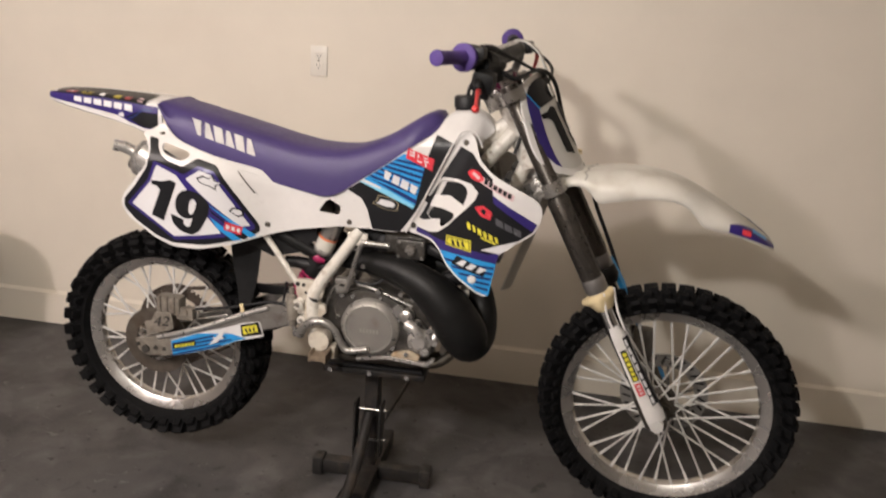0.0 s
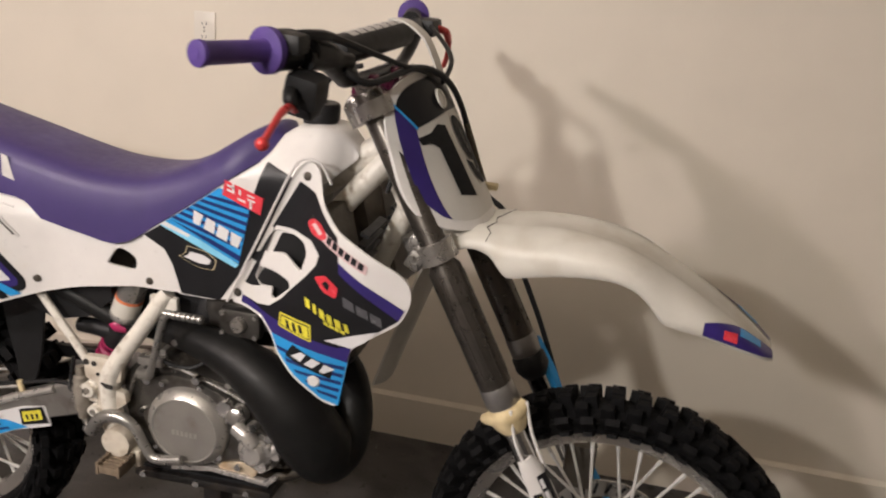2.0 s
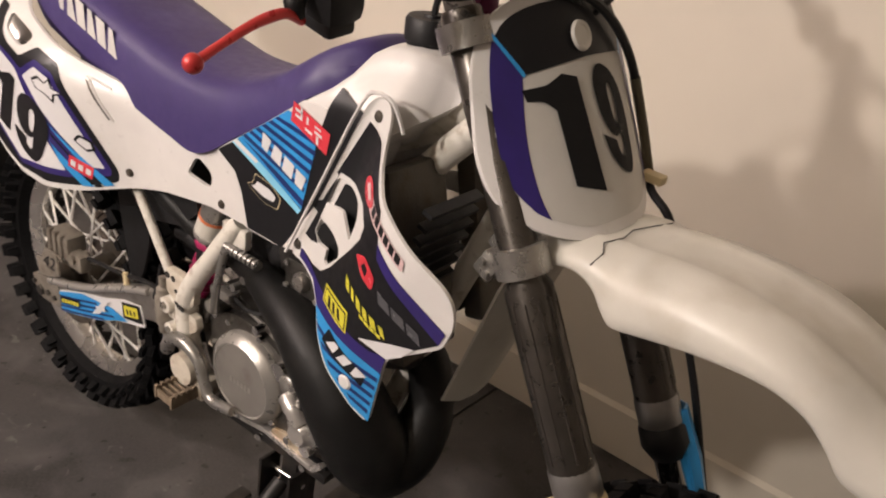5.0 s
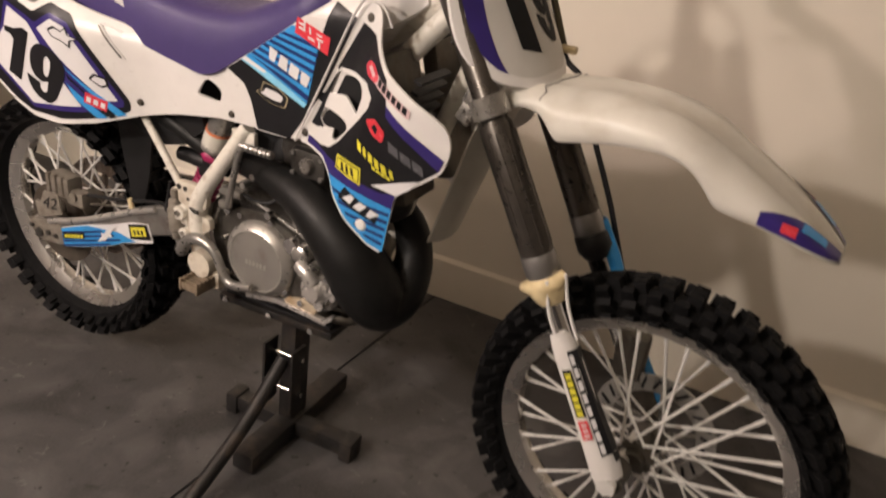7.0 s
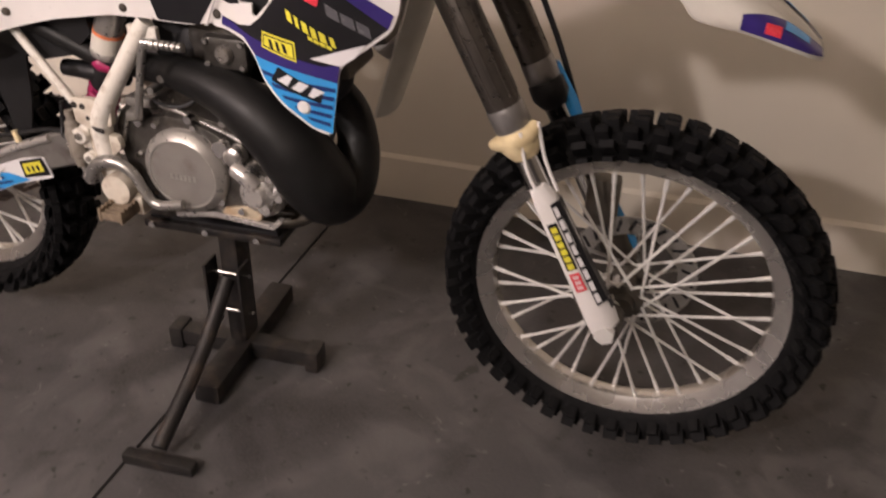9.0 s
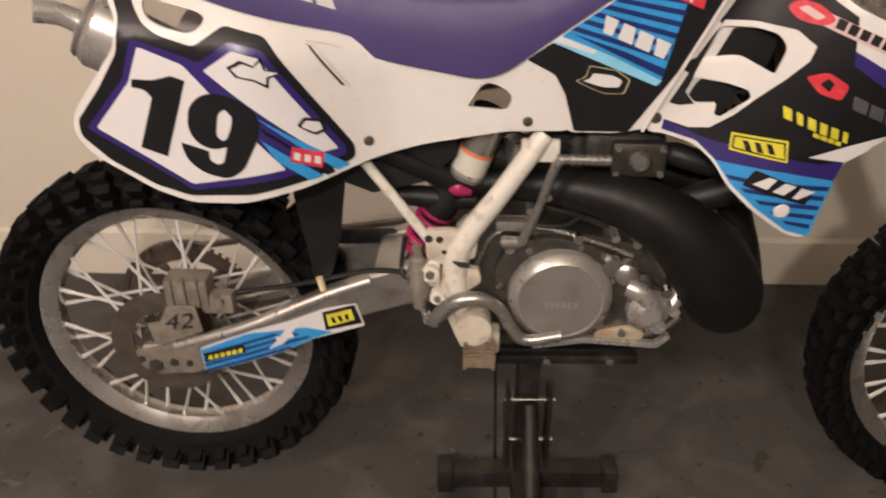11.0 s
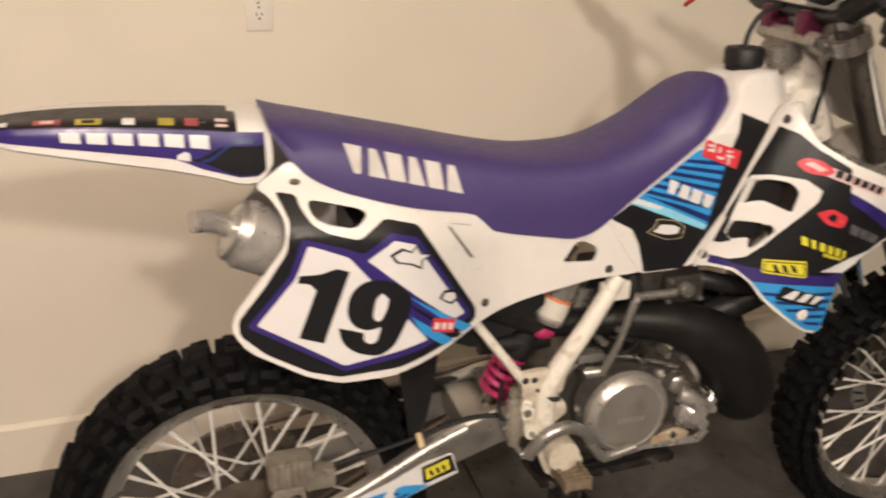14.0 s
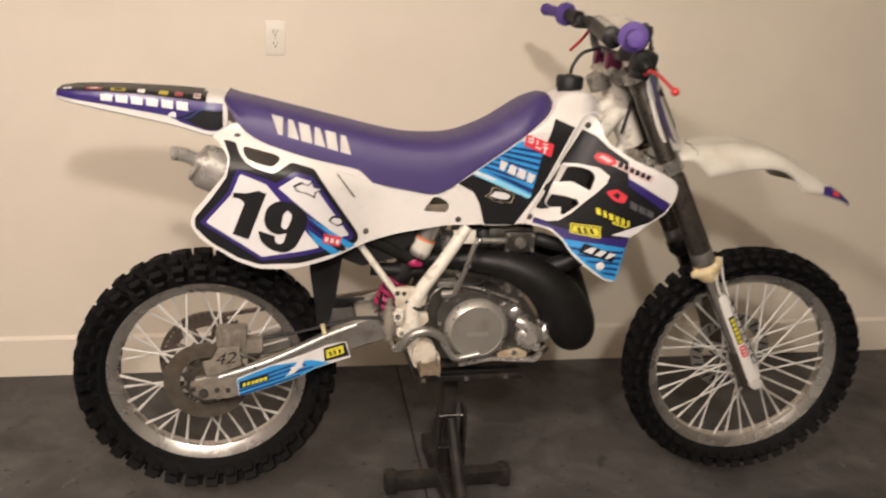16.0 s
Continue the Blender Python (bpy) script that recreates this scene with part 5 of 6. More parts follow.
def handlebar():
    C = Vector((0.955, 0.010, 1.275))
    bar = [C + Vector((-0.076, -0.412, 0.068)), C + Vector((-0.036, -0.27, 0.062)), C + Vector((0.0, -0.20, 0.050)), C + Vector((0.0, -0.12, 0.005)), C + Vector((0, -0.05, 0.0)), C + Vector((0, 0.05, 0.0)), C + Vector((0.0, 0.12, 0.005)), C + Vector((0.0, 0.20, 0.055)), C + Vector((-0.036, 0.27, 0.070)), C + Vector((-0.078, 0.42, 0.076))]
    ob = front_part("handlebar", tube(bar, 0.0112, 12), BAR, label="dark handlebar with purple grips and red levers")
    E = lambda s, k: C + Vector((-0.036, s * 0.27, 0.066 + 0.004 * s)) + Vector((-0.041, s * 0.146, 0.006)) * k
    for s in (-1, 1):
        g = bmesh.new()
        tube([E(s, 1.03), E(s, 1.02), E(s, 0.98), E(s, 0.96), E(s, 0.30), E(s, 0.27)], [0.012, 0.0170, 0.0178, 0.0155, 0.0152, 0.017], 18, bm=g, smooth_path=False)
        tube([E(s, 0.27), E(s, 0.25), E(s, 0.18), E(s, 0.16)], [0.024, 0.032, 0.032, 0.026], 24, bm=g, smooth_path=False)
        front_part("grip", g, GRIP, ob, "purple rubber grip")
        tube_end = rod(E(s, 1.031), E(s, 1.036), 0.009, 12)
        front_part("bar_plug", tube_end, GRIP, ob)
    # throttle housing and brake cylinder on the right, clutch perch on the left
    own = bmesh.new()
    tube([E(-1, 0.16), E(-1, 0.14), E(-1, -0.08), E(-1, -0.1)], [0.024, 0.029, 0.029, 0.02], 20, bm=own, smooth_path=False)
    box((-0.018, -0.020, -0.004), (0.026, 0.020, 0.026), 0.010, bm=own, m=Matrix.Translation(E(-1, 0.06) + Vector((0.014, 0, 0.0))))
    front_part("throttle_housing", own, BLACK, ob)
    own = bmesh.new()
    m = Matrix.Translation(E(-1, -0.04) + Vector((0.031, -0.006, -0.044)))
    box((-0.026, -0.022, -0.034), (0.030, 0.026, 0.018), 0.016, bm=own, m=m @ pose(0, 0, 0, 8, 10, 0))
    tube([m @ Vector((-0.010, -0.026, -0.006)), m @ Vector((-0.004, -0.036, -0.016)), m @ Vector((0.0, -0.034, -0.030))], [0.010, 0.011, 0.006], 10, bm=own)
    tube([E(-1, -0.1) + Vector((0.022, 0, -0.012)), E(-1, -0.75) + Vector((0.022, 0, -0.018))], [0.016, 0.012], 14, bm=own)
    box((-0.018, -0.016, -0.046), (0.022, 0.018, -0.030), 0.005, bm=own, m=m @ pose(0, 0, 0, 8, 10, 0))
    tube([E(-1, -0.42), E(-1, -0.18)], 0.017, 16, bm=own)
    front_part("brake_master_cylinder", own, BLACK, ob, "black brake master cylinder with rubber cover")
    a = Vector((0.950, -0.290, 1.261))
    lever = tube([a, a + Vector((0.003, -0.020, 0.009)), a + Vector((0.006, -0.042, 0.008)), a + Vector((0.010, -0.066, 0.003)), a + Vector((0.016, -0.098, -0.007)), a + Vector((0.021, -0.124, -0.016))], [0.006, 0.006, 0.006, 0.005, 0.0045, 0.005], 10, squash=0.8)
    bmesh.ops.create_uvsphere(lever, u_segments=12, v_segments=8, radius=0.009, matrix=Matrix.Translation(a + Vector((0.021, -0.127, -0.017))))
    front_part("brake_lever", lever, RED_METAL, ob, "red brake lever with a ball end")
    own = bmesh.new()
    tube([E(1, -0.30), E(1, 0.08)], 0.018, 16, bm=own)
    box((-0.015, -0.03, -0.02), (0.045, 0.03, 0.014), 0.008, bm=own, m=Matrix.Translation(E(1, -0.12) + Vector((0.01, 0, -0.01))))
    front_part("clutch_perch", own, BLACK, ob)
    a = E(1, -0.1) + Vector((0.05, 0, -0.012))
    lever = tube([a, a + Vector((0.014, 0.035, -0.014)), a + Vector((0.004, 0.085, -0.055)), a + Vector((-0.016, 0.128, -0.092))], [0.007, 0.008, 0.0065, 0.007], 10, squash=0.7)
    front_part("clutch_lever", lever, RED_METAL, ob, "red clutch lever")
    # crossbar with its pad
    front_part("crossbar", tube([C + Vector((0, -0.180, 0.040)), C + Vector((-0.028, -0.14, 0.044)), C + Vector((0.002, 0.14, 0.058)), C + Vector((0, 0.180, 0.050))], 0.0065, 10), BAR, ob)
    A, B = C + Vector((-0.030, -0.118, 0.044)), C + Vector((0.000, 0.118, 0.058))
    pad = front_part("bar_pad", tube([A, A.lerp(B, 0.015), A.lerp(B, 0.985), B], [0.019, 0.025, 0.025, 0.019], 18, smooth_path=False), BLACK, ob, "black crossbar pad with pale print")
    for i in range(7):
        own = bmesh.new()
        ends = [A.lerp(B, 0.14 + 0.11 * i), A.lerp(B, 0.14 + 0.11 * i + 0.092)]
        grid = [[own.verts.new(e + Vector((-0.0256 * math.cos(t), 0, 0.0256 * math.sin(t)))) for t in (0.95, 1.35, 1.75, 2.15)] for e in ends]
        for k in range(3):
            own.faces.new((grid[0][k], grid[0][k + 1], grid[1][k + 1], grid[1][k]))
        front_part("printed_mark", own, PAD_INK, pad)
    front_part("bar_wrap", tube([C + Vector((-0.010, -0.245, 0.058)), C + Vector((-0.002, -0.20, 0.048)), C + Vector((0.0, -0.135, 0.012))], [0.020, 0.022, 0.020], 14), BLACK, ob)
    for s in (-1, 1):
        own = bmesh.new()
        box((-0.022, -0.018, -0.036), (0.018, 0.018, 0.006), 0.009, bm=own, m=Matrix.Translation(C + Vector((0, s * 0.05, 0))))
        front_part("bar_clamp", own, MAGENTA, ob, "magenta anodised bar clamp")
    # cables
    front_part("throttle_cable", tube([E(-1, 0.0) + Vector((0.022, 0, 0.024)), E(-1, -0.25) + Vector((0.030, 0, 0.022)), E(-1, -0.5) + Vector((0.034, 0, 0.014)), C + Vector((0.07, -0.10, 0.035)), C + Vector((0.10, 0.0, 0.0)), C + Vector((0.06, 0.05, -0.08)), (1.0, 0.05, 1.10)], [0.006, 0.008, 0.006, 0.004, 0.004, 0.004, 0.004], 8), BLACK, ob)
    front_part("brake_hose", tube([E(-1, -0.6) + Vector((0.03, 0, -0.03)), C + Vector((0.05, -0.16, 0.01)), plate_point(-0.050, 0.000, 0.012), plate_point(0.005, 0.070, 0.013), plate_point(0.050, 0.170, 0.013), plate_point(0.088, 0.300, 0.013), plate_point(0.112, 0.440, 0.012), plate_point(0.126, 0.650, 0.010), plate_point(0.130, 0.850, 0.006), (1.180, 0.125, 1.02), (1.215, 0.138, 0.92), (1.27, 0.142, 0.80), (1.34, 0.13, 0.64), (1.40, 0.09, 0.56)], 0.0055, 8), BLACK, ob, "black front brake hose")
    front_part("hose_sleeve", tube([plate_point(0.106, 0.395, 0.0125), plate_point(0.112, 0.440, 0.012), plate_point(0.120, 0.550, 0.011), plate_point(0.126, 0.650, 0.010), plate_point(0.130, 0.800, 0.0075)], 0.0064, 10), OLIVE, ob, "olive sleeve of the brake hose")
    front_part("clutch_cable", tube([E(1, -0.12) + Vector((0.03, 0, 0)), C + Vector((0.09, 0.12, 0.03)), C + Vector((0.11, 0.04, 0.0)), C + Vector((0.08, -0.02, -0.06)), (1.0, -0.04, 1.08)], 0.0045, 8), BLACK, ob)


handlebar()


# frame, rear suspension and engine
def frame_parts():
    fr = part("frame", tube([(0.955, 0, 1.235), (1.045, 0, 1.045)], 0.032, 20), FRAME, bike, "white painted steel frame")
    part("top_tube", tube([(0.985, 0, 1.16), (0.85, 0, 1.06), (0.70, 0, 0.99)], 0.024, 14), FRAME, fr)
    part("head_gusset", tube([(0.99, -0.02, 1.13), (0.93, -0.035, 1.06), (0.87, -0.04, 0.98)], 0.020, 12), FRAME, fr)
    part("down_tube", tube([(1.03, 0, 1.06), (0.955, 0.01, 0.86), (0.87, 0.015, 0.62), (0.84, 0, 0.47)], 0.018, 14), FRAME, fr)
    for s in (-1, 1):
        part("spar", tube([(0.600, s * 0.088, 0.842), (0.586, s * 0.092, 0.822), (0.540, s * 0.098, 0.752), (0.492, s * 0.100, 0.682), (0.472, s * 0.100, 0.63), (0.480, s * 0.098, 0.54), (0.53, s * 0.095, 0.475)], [0.0150, 0.0160, 0.0165, 0.0185, 0.020, 0.019, 0.017], 14), FRAME, fr)
        part("subframe_tube", rod((0.322, s * 0.098, 0.812), (0.430, s * 0.100, 0.665), 0.0085, 12), FRAME, fr)
        part("subframe_tube", rod((0.08, s * 0.085, 1.03), (0.60, s * 0.08, 0.93), 0.009, 10), FRAME, fr)
        part("lower_rail", tube([(0.50, s * 0.085, 0.490), (0.55, s * 0.055, 0.452), (0.62, s * 0.035, 0.4415), (0.80, s * 0.03, 0.446), (0.86, s * 0.02, 0.48)], 0.014, 12), GRIME_AND_SHADE, fr)
        g = bmesh.new()
        sheet([(0.422, 0.686), (0.462, 0.688), (0.506, 0.680), (0.500, 0.640, 0.004), (0.478, 0.634, 0.003), (0.480, 0.622, 0.003), (0.507, 0.618, 0.004), (0.512, 0.596), (0.485, 0.575), (0.500, 0.52), (0.53, 0.47), (0.48, 0.465), (0.455, 0.53), (0.446, 0.585), (0.450, 0.626, 0.003), (0.438, 0.634, 0.003), (0.424, 0.638)], lambda x, z: s * 0.108, 0.008, thick=0.014, edge=0.004, side=s, cell=0, bm=g)
        gus = part("pivot_plate", g, MUDDY, fr)
        for x, z, r in ((0.428, 0.673, 0.0065), (0.445, 0.672, 0.0058), (0.452, 0.650, 0.004), (0.49, 0.52, 0.006)):
            part("bolt", rod((x, s * 0.106, z), (x, s * 0.1092, z), r, 12), CRACK, gus)
        # dark plate on the surface for the shade within a slot
        part("slot", sheet([(0.464, 0.641), (0.491, 0.638), (0.491, 0.629), (0.476, 0.630)], lambda x, z: s * 0.1212, 0.003, thick=0.002, side=s, cell=0), CRACK, gus)
    link = part("brake_cylinder", tube([(0.409, -0.105, 0.658), (0.410, -0.105, 0.640), (0.410, -0.105, 0.636), (0.410, -0.105, 0.622), (0.411, -0.105, 0.618), (0.412, -0.105, 0.566), (0.412, -0.105, 0.562), (0.412, -0.105, 0.545)], [0.008, 0.008, 0.013, 0.014, 0.0165, 0.0165, 0.012, 0.011], 16, smooth_path=False), DUSTY, fr, "dusty rear brake master cylinder")
    part("lever_rod", tube([(0.413, -0.106, 0.552), (0.422, -0.110, 0.530), (0.432, -0.114, 0.520)], 0.006, 10), DARK_STEEL, link)
    for x, z, r, d, mat in ((0.430, 0.614, 0.015, 0.118, FRAME), (0.441, 0.569, 0.012, 0.118, FRAME), (0.426, 0.527, 0.009, 0.120, CHROME), (0.400, 0.606, 0.009, 0.112, CAST), (0.396, 0.584, 0.007, 0.112, CAST)):
        part("boss", rod((x, -d, z), (x, -0.090, z), r, 16), mat, link)
        part("bolt", rod((x, -d - 0.004, z), (x, -d, z), r * 0.5, 6), CAST, link)
    part("brake_line", tube([(0.398, -0.108, 0.600), (0.386, -0.108, 0.607), (0.384, -0.100, 0.625), (0.39, -0.095, 0.67)], 0.004, 8), BLACK, link)
    part("link_bracket", box((0.426, -0.109, 0.585), (0.446, -0.092, 0.632), 0.005), FRAME, fr)
    part("engine_mount", box((0.565, -0.098, 0.80), (0.622, -0.085, 0.835), 0.004), FRAME, fr)
    # rear suspension
    sh = part("shock_body", tube([(0.52, -0.03, 0.86), (0.49, -0.03, 0.78), (0.445, -0.025, 0.695), (0.430, -0.02, 0.665)], [0.026, 0.026, 0.030, 0.020], 18), BLACK, bike, "grey shock absorber")
    res = part("reservoir", tube([(0.518, -0.062, 0.850), (0.4835, -0.062, 0.760), (0.4825, -0.062, 0.7575)], [0.0262, 0.0262, 0.023], 20, smooth_path=False), DARK_STEEL, sh, "steel shock reservoir")
    part("label_band", rod((0.4995, -0.062, 0.8020), (0.4875, -0.062, 0.7710), 0.0270, 20), OLD_WHITE, res, "pale label with an orange stripe")
    part("collar", rod((0.4875, -0.062, 0.7705), (0.4855, -0.062, 0.7655), 0.0276, 20), ALU, res)
    part("top_mount", tube([(0.455, -0.060, 0.752), (0.472, -0.064, 0.742), (0.492, -0.062, 0.736)], [0.010, 0.015, 0.010], 12), PINK, sh, "magenta shock mount")
    part("stripe", rod((0.5012, -0.062, 0.8065), (0.4992, -0.062, 0.8012), 0.0273, 20), LABEL_RED, res)
    part("shock_shaft", rod((0.48, -0.02, 0.76), (0.38, -0.02, 0.56), 0.012, 10), CHROME, sh)
    pts = []
    for i in range(5 * 16 + 1):
        a, k = 2 * math.pi * i / 16, i / (5 * 16)
        c = Vector((0.440, -0.02, 0.690)).lerp(Vector((0.402, -0.02, 0.605)), k)
        pts.append(c + Vector((0.92 * 0.025 * math.cos(a), 0.025 * math.sin(a), -0.38 * 0.025 * math.cos(a))))
    part("spring", tube(pts, 0.0065, 8, smooth_path=False), PINK, bike, "magenta coil spring")
    part("airbox", loft([[(x, y, z) for y, z in ((-0.075, a), (-0.08, b), (0.08, b), (0.075, a))] for x, a, b in ((0.14, 0.85, 0.98), (0.24, 0.775, 0.97), (0.34, 0.735, 0.96), (0.42, 0.755, 0.93), (0.47, 0.80, 0.92))]), BLACK, bike, "black plastic airbox")
    part("mud_flap", sheet([(0.205, 0.80), (0.300, 0.80), (0.286, 0.70), (0.278, 0.64), (0.262, 0.575), (0.248, 0.550), (0.230, 0.565), (0.226, 0.62), (0.214, 0.70)], lambda x, z: -0.066 + 0.02 * smoothstep((x - 0.2) / 0.1), 0.012, thick=0.006, edge=0.002), BLACK, bike, "black rubber mud flap")
    part("linkage_tube", tube([(0.365, -0.035, 0.712), (0.40, -0.035, 0.712), (0.455, -0.035, 0.708), (0.50, -0.035, 0.706)], [0.016, 0.017, 0.019, 0.014], 14, smooth_path=False), BLACK, bike)
    part("chain_guide", box((0.10, 0.060, 0.565), (0.40, 0.072, 0.595), 0.004), BLACK, bike)
    part("intake_boot", tube([(0.45, 0, 0.80), (0.52, 0, 0.775), (0.58, 0, 0.75)], 0.032, 14), BLACK, bike)
    part("carburettor", tube([(0.56, -0.01, 0.72), (0.575, -0.01, 0.80)], 0.030, 14), CAST, bike, "grey carburettor")
    # swingarm
    sw = bmesh.new()
    for s in (-1, 1):
        secs = []
        for x, zc, h, y0, y1 in ((0.465, 0.580, 0.030, 0.062, 0.098), (0.40, 0.572, 0.038, 0.060, 0.084), (0.32, 0.546, 0.038, 0.060, 0.084), (0.25, 0.519, 0.037, 0.062, 0.088), (0.12, 0.462, 0.033, 0.076, 0.101), (0.03, 0.436, 0.028, 0.082, 0.107), (-0.07, 0.425, 0.022, 0.084, 0.106)):
            c = 0.005
            secs.append([(x, s * y0, zc - h + c), (x, s * (y0 + c), zc - h), (x, s * (y1 - c), zc - h), (x, s * y1, zc - h + c), (x, s * y1, zc + h - c), (x, s * (y1 - c), zc + h), (x, s * (y0 + c), zc + h), (x, s * y0, zc + h - c)])
        loft(secs, bm=sw)
    box((0.33, -0.07, 0.53), (0.40, 0.07, 0.585), 0.012, bm=sw)
    arm = part("swingarm", sw, ARM_SHADED, bike, "polished aluminium swingarm with blue stickers")
    fa = lambda x, z: -along(((-0.07, 0.106), (0.03, 0.107), (0.12, 0.101), (0.25, 0.088), (0.32, 0.084)), x) - 0.001
    part("arm_guard", sheet([(0.032, 0.448), (0.036, 0.398), (0.104, 0.417), (0.175, 0.439), (0.228, 0.464), (0.316, 0.490), (0.304, 0.534), (0.250, 0.524), (0.187, 0.500), (0.119, 0.482), (0.066, 0.462)], raised(fa, 0.001), 0.004, thick=0.003), WHITE_INK, arm)
    part("decal", sheet([(0.034, 0.447), (0.038, 0.400), (0.104, 0.419), (0.175, 0.441), (0.228, 0.466), (0.262, 0.478), (0.215, 0.489), (0.187, 0.486), (0.119, 0.480), (0.066, 0.460)], raised(fa, 0.0028), 0.001), BLUE, arm)
    for k, end in enumerate((0.168, 0.204, 0.222, 0.190)):
        z0 = 0.4405 - 0.0115 * k
        z1 = z0 + 0.30 * (end - 0.037)
        part("stripe", sheet([(0.037, z0), (0.037, z0 - 0.0050), (end, z1 - 0.0040), (end - 0.004, z1)], raised(fa, 0.0042), 0), DEEP, arm)
    part("sticker", sheet([(0.246, 0.519), (0.300, 0.534), (0.312, 0.497), (0.250, 0.482)], raised(fa, 0.0033), 0), BLACK_INK, arm)
    part("sticker", sheet([(0.252, 0.514), (0.295, 0.526), (0.300, 0.504), (0.255, 0.490)], raised(fa, 0.0038), 0), YELLOW, arm)
    for k in range(3):
        part("printed_mark", sheet([(0.259 + 0.012 * k, 0.508 + 0.003 * k), (0.265 + 0.012 * k, 0.510 + 0.003 * k), (0.269 + 0.011 * k, 0.499 + 0.003 * k), (0.264 + 0.011 * k, 0.497 + 0.003 * k)], raised(fa, 0.0043), 0), BLACK_INK, arm)
    part("sticker", sheet([(0.040, 0.4395), (0.109, 0.4585), (0.111, 0.4425), (0.040, 0.422)], raised(fa, 0.0048), 0), BLACK_INK, arm)
    marks(6, (0.044, 0.4265), (0.063, 0.0165), (0.001, 0.0095), fa, YELLOW, arm, 0.72, 0.0053)
    part("sticker", sheet([(0.150, 0.447), (0.166, 0.466), (0.163, 0.473), (0.173, 0.474), (0.180, 0.485), (0.212, 0.506), (0.192, 0.480), (0.197, 0.472), (0.184, 0.468), (0.176, 0.458)], raised(fa, 0.005), 0), WHITE_INK, arm)
    # brighter tube laid along the arm's top edge as its highlight
    part("arm_rail", tube([(-0.01, -0.106, 0.452), (0.116, -0.104, 0.494), (0.25, -0.089, 0.550), (0.33, -0.085, 0.580)], 0.008, 10), ALU, arm)
    part("hose_guide", rod((0.250, -0.08, 0.550), (0.244, -0.08, 0.580), 0.006, 8), CREAM, arm)
    # rear brake carrier with a handwritten number
    cal = bmesh.new()
    box((-0.018, -0.098, 0.522), (0.058, -0.052, 0.578), 0.010, bm=cal)
    for k in range(3):
        box((-0.012 + 0.022 * k, -0.103, 0.528), (0.000 + 0.022 * k, -0.090, 0.580), 0.004, bm=cal)
    box((0.040, -0.092, 0.508), (0.096, -0.066, 0.548), 0.008, bm=cal)
    rod((0.070, -0.098, 0.536), (0.070, -0.06, 0.536), 0.011, 12, bm=cal)
    cb = part("brake_caliper", cal, DUSTY, bike, "dirty rear brake caliper with a plate marked 42")
    plate = part("caliper_guard", sheet([(-0.010, 0.536), (0.038, 0.537), (0.045, 0.487), (-0.015, 0.464), (-0.041, 0.457), (-0.049, 0.499), (-0.027, 0.503)], lambda x, z: -0.112, 0.004, thick=0.004, edge=0.0015, cell=0), DUSTY, cb)
    part("written_number", digits("42", (-0.021, 0.489), (0.050, 0.006), (0.009, 0.031), lambda x, z: -0.1128, 0.0), BLACK_INK, plate)
    part("caliper_hose", tube([(0.080, -0.075, 0.540), (0.12, -0.070, 0.545), (0.18, -0.072, 0.556), (0.25, -0.076, 0.574), (0.33, -0.080, 0.596), (0.395, -0.09, 0.60)], 0.0045, 8), BLACK, cb)
    ax = bmesh.new()
    sheet([(-0.083, 0.440), (-0.030, 0.452), (0.028, 0.458), (0.037, 0.404), (0.017, 0.396), (-0.048, 0.391), (-0.075, 0.406)], lambda x, z: -0.1085, 0.006, thick=0.010, edge=0.002, cell=0, bm=ax)
    rod((-0.050, -0.1085, 0.411), (-0.050, 0.125, 0.411), 0.012, 16, bm=ax)
    axle = part("rear_axle", ax, DUSTY, bike, "mud-stained axle plate with bolts")
    for x, z, r in ((-0.073, 0.424, 0.006), (-0.050, 0.411, 0.013), (-0.017, 0.419, 0.007), (0.010, 0.418, 0.006)):
        part("bolt", rod((x, -0.1135, z), (x, -0.107, z), r, 6), CASE, axle)
    part("axle_sleeve", lathe([(0.018, -0.092), (0.036, -0.088), (0.046, -0.070), (0.046, -0.05)], 28, m=Matrix.Translation((REAR.x, 0, REAR.z))), GRIME_AND_SHADE, axle)
    # chain
    for z0, z1 in ((0.538, 0.615), (0.284, 0.545)):
        ch = bmesh.new()
        for i in range(34):
            k = i / 33
            c = Vector((-0.02 + 0.49 * k, 0.0915, z0 + (z1 - z0) * k))
            box((-0.0075, -0.006, -0.0045), (0.0075, 0.006, 0.0045), bm=ch, m=Matrix.Translation(c) @ pose(0, 0, 0, 0, -6 if z0 > 0.5 else -22, 0))
        rod((-0.02, 0.0915, z0), (0.47, 0.0915, z1), 0.003, 6, bm=ch)
        part("chain", ch, CHAIN, bike, smooth=False)
    ch = bmesh.new()
    for i in range(29):
        a = math.radians(78 + 204 * i / 28)
        box((-0.0075, -0.006, -0.0055), (0.0075, 0.006, 0.0055), bm=ch, m=Matrix.Translation((REAR.x + 0.131 * math.cos(a), 0.0915, REAR.z + 0.131 * math.sin(a))) @ Matrix.Rotation(-a + math.pi / 2, 4, "Y"))
    part("chain", ch, CHAIN, bike, smooth=False)
    # silencer
    axis = [Vector((0.30, -0.080, 0.835)), Vector((0.10, -0.104, 0.927)), Vector((0.0, -0.114, 0.980)), Vector((-0.026, -0.117, 0.993)), Vector((-0.040, -0.119, 1.001)), Vector((-0.046, -0.120, 1.004))]
    si = part("silencer", tube(axis, [0.036, 0.050, 0.052, 0.052, 0.040, 0.020], 32, smooth_path=False, squash=0.80), ALU, bike, "dented aluminium silencer", angle=25)
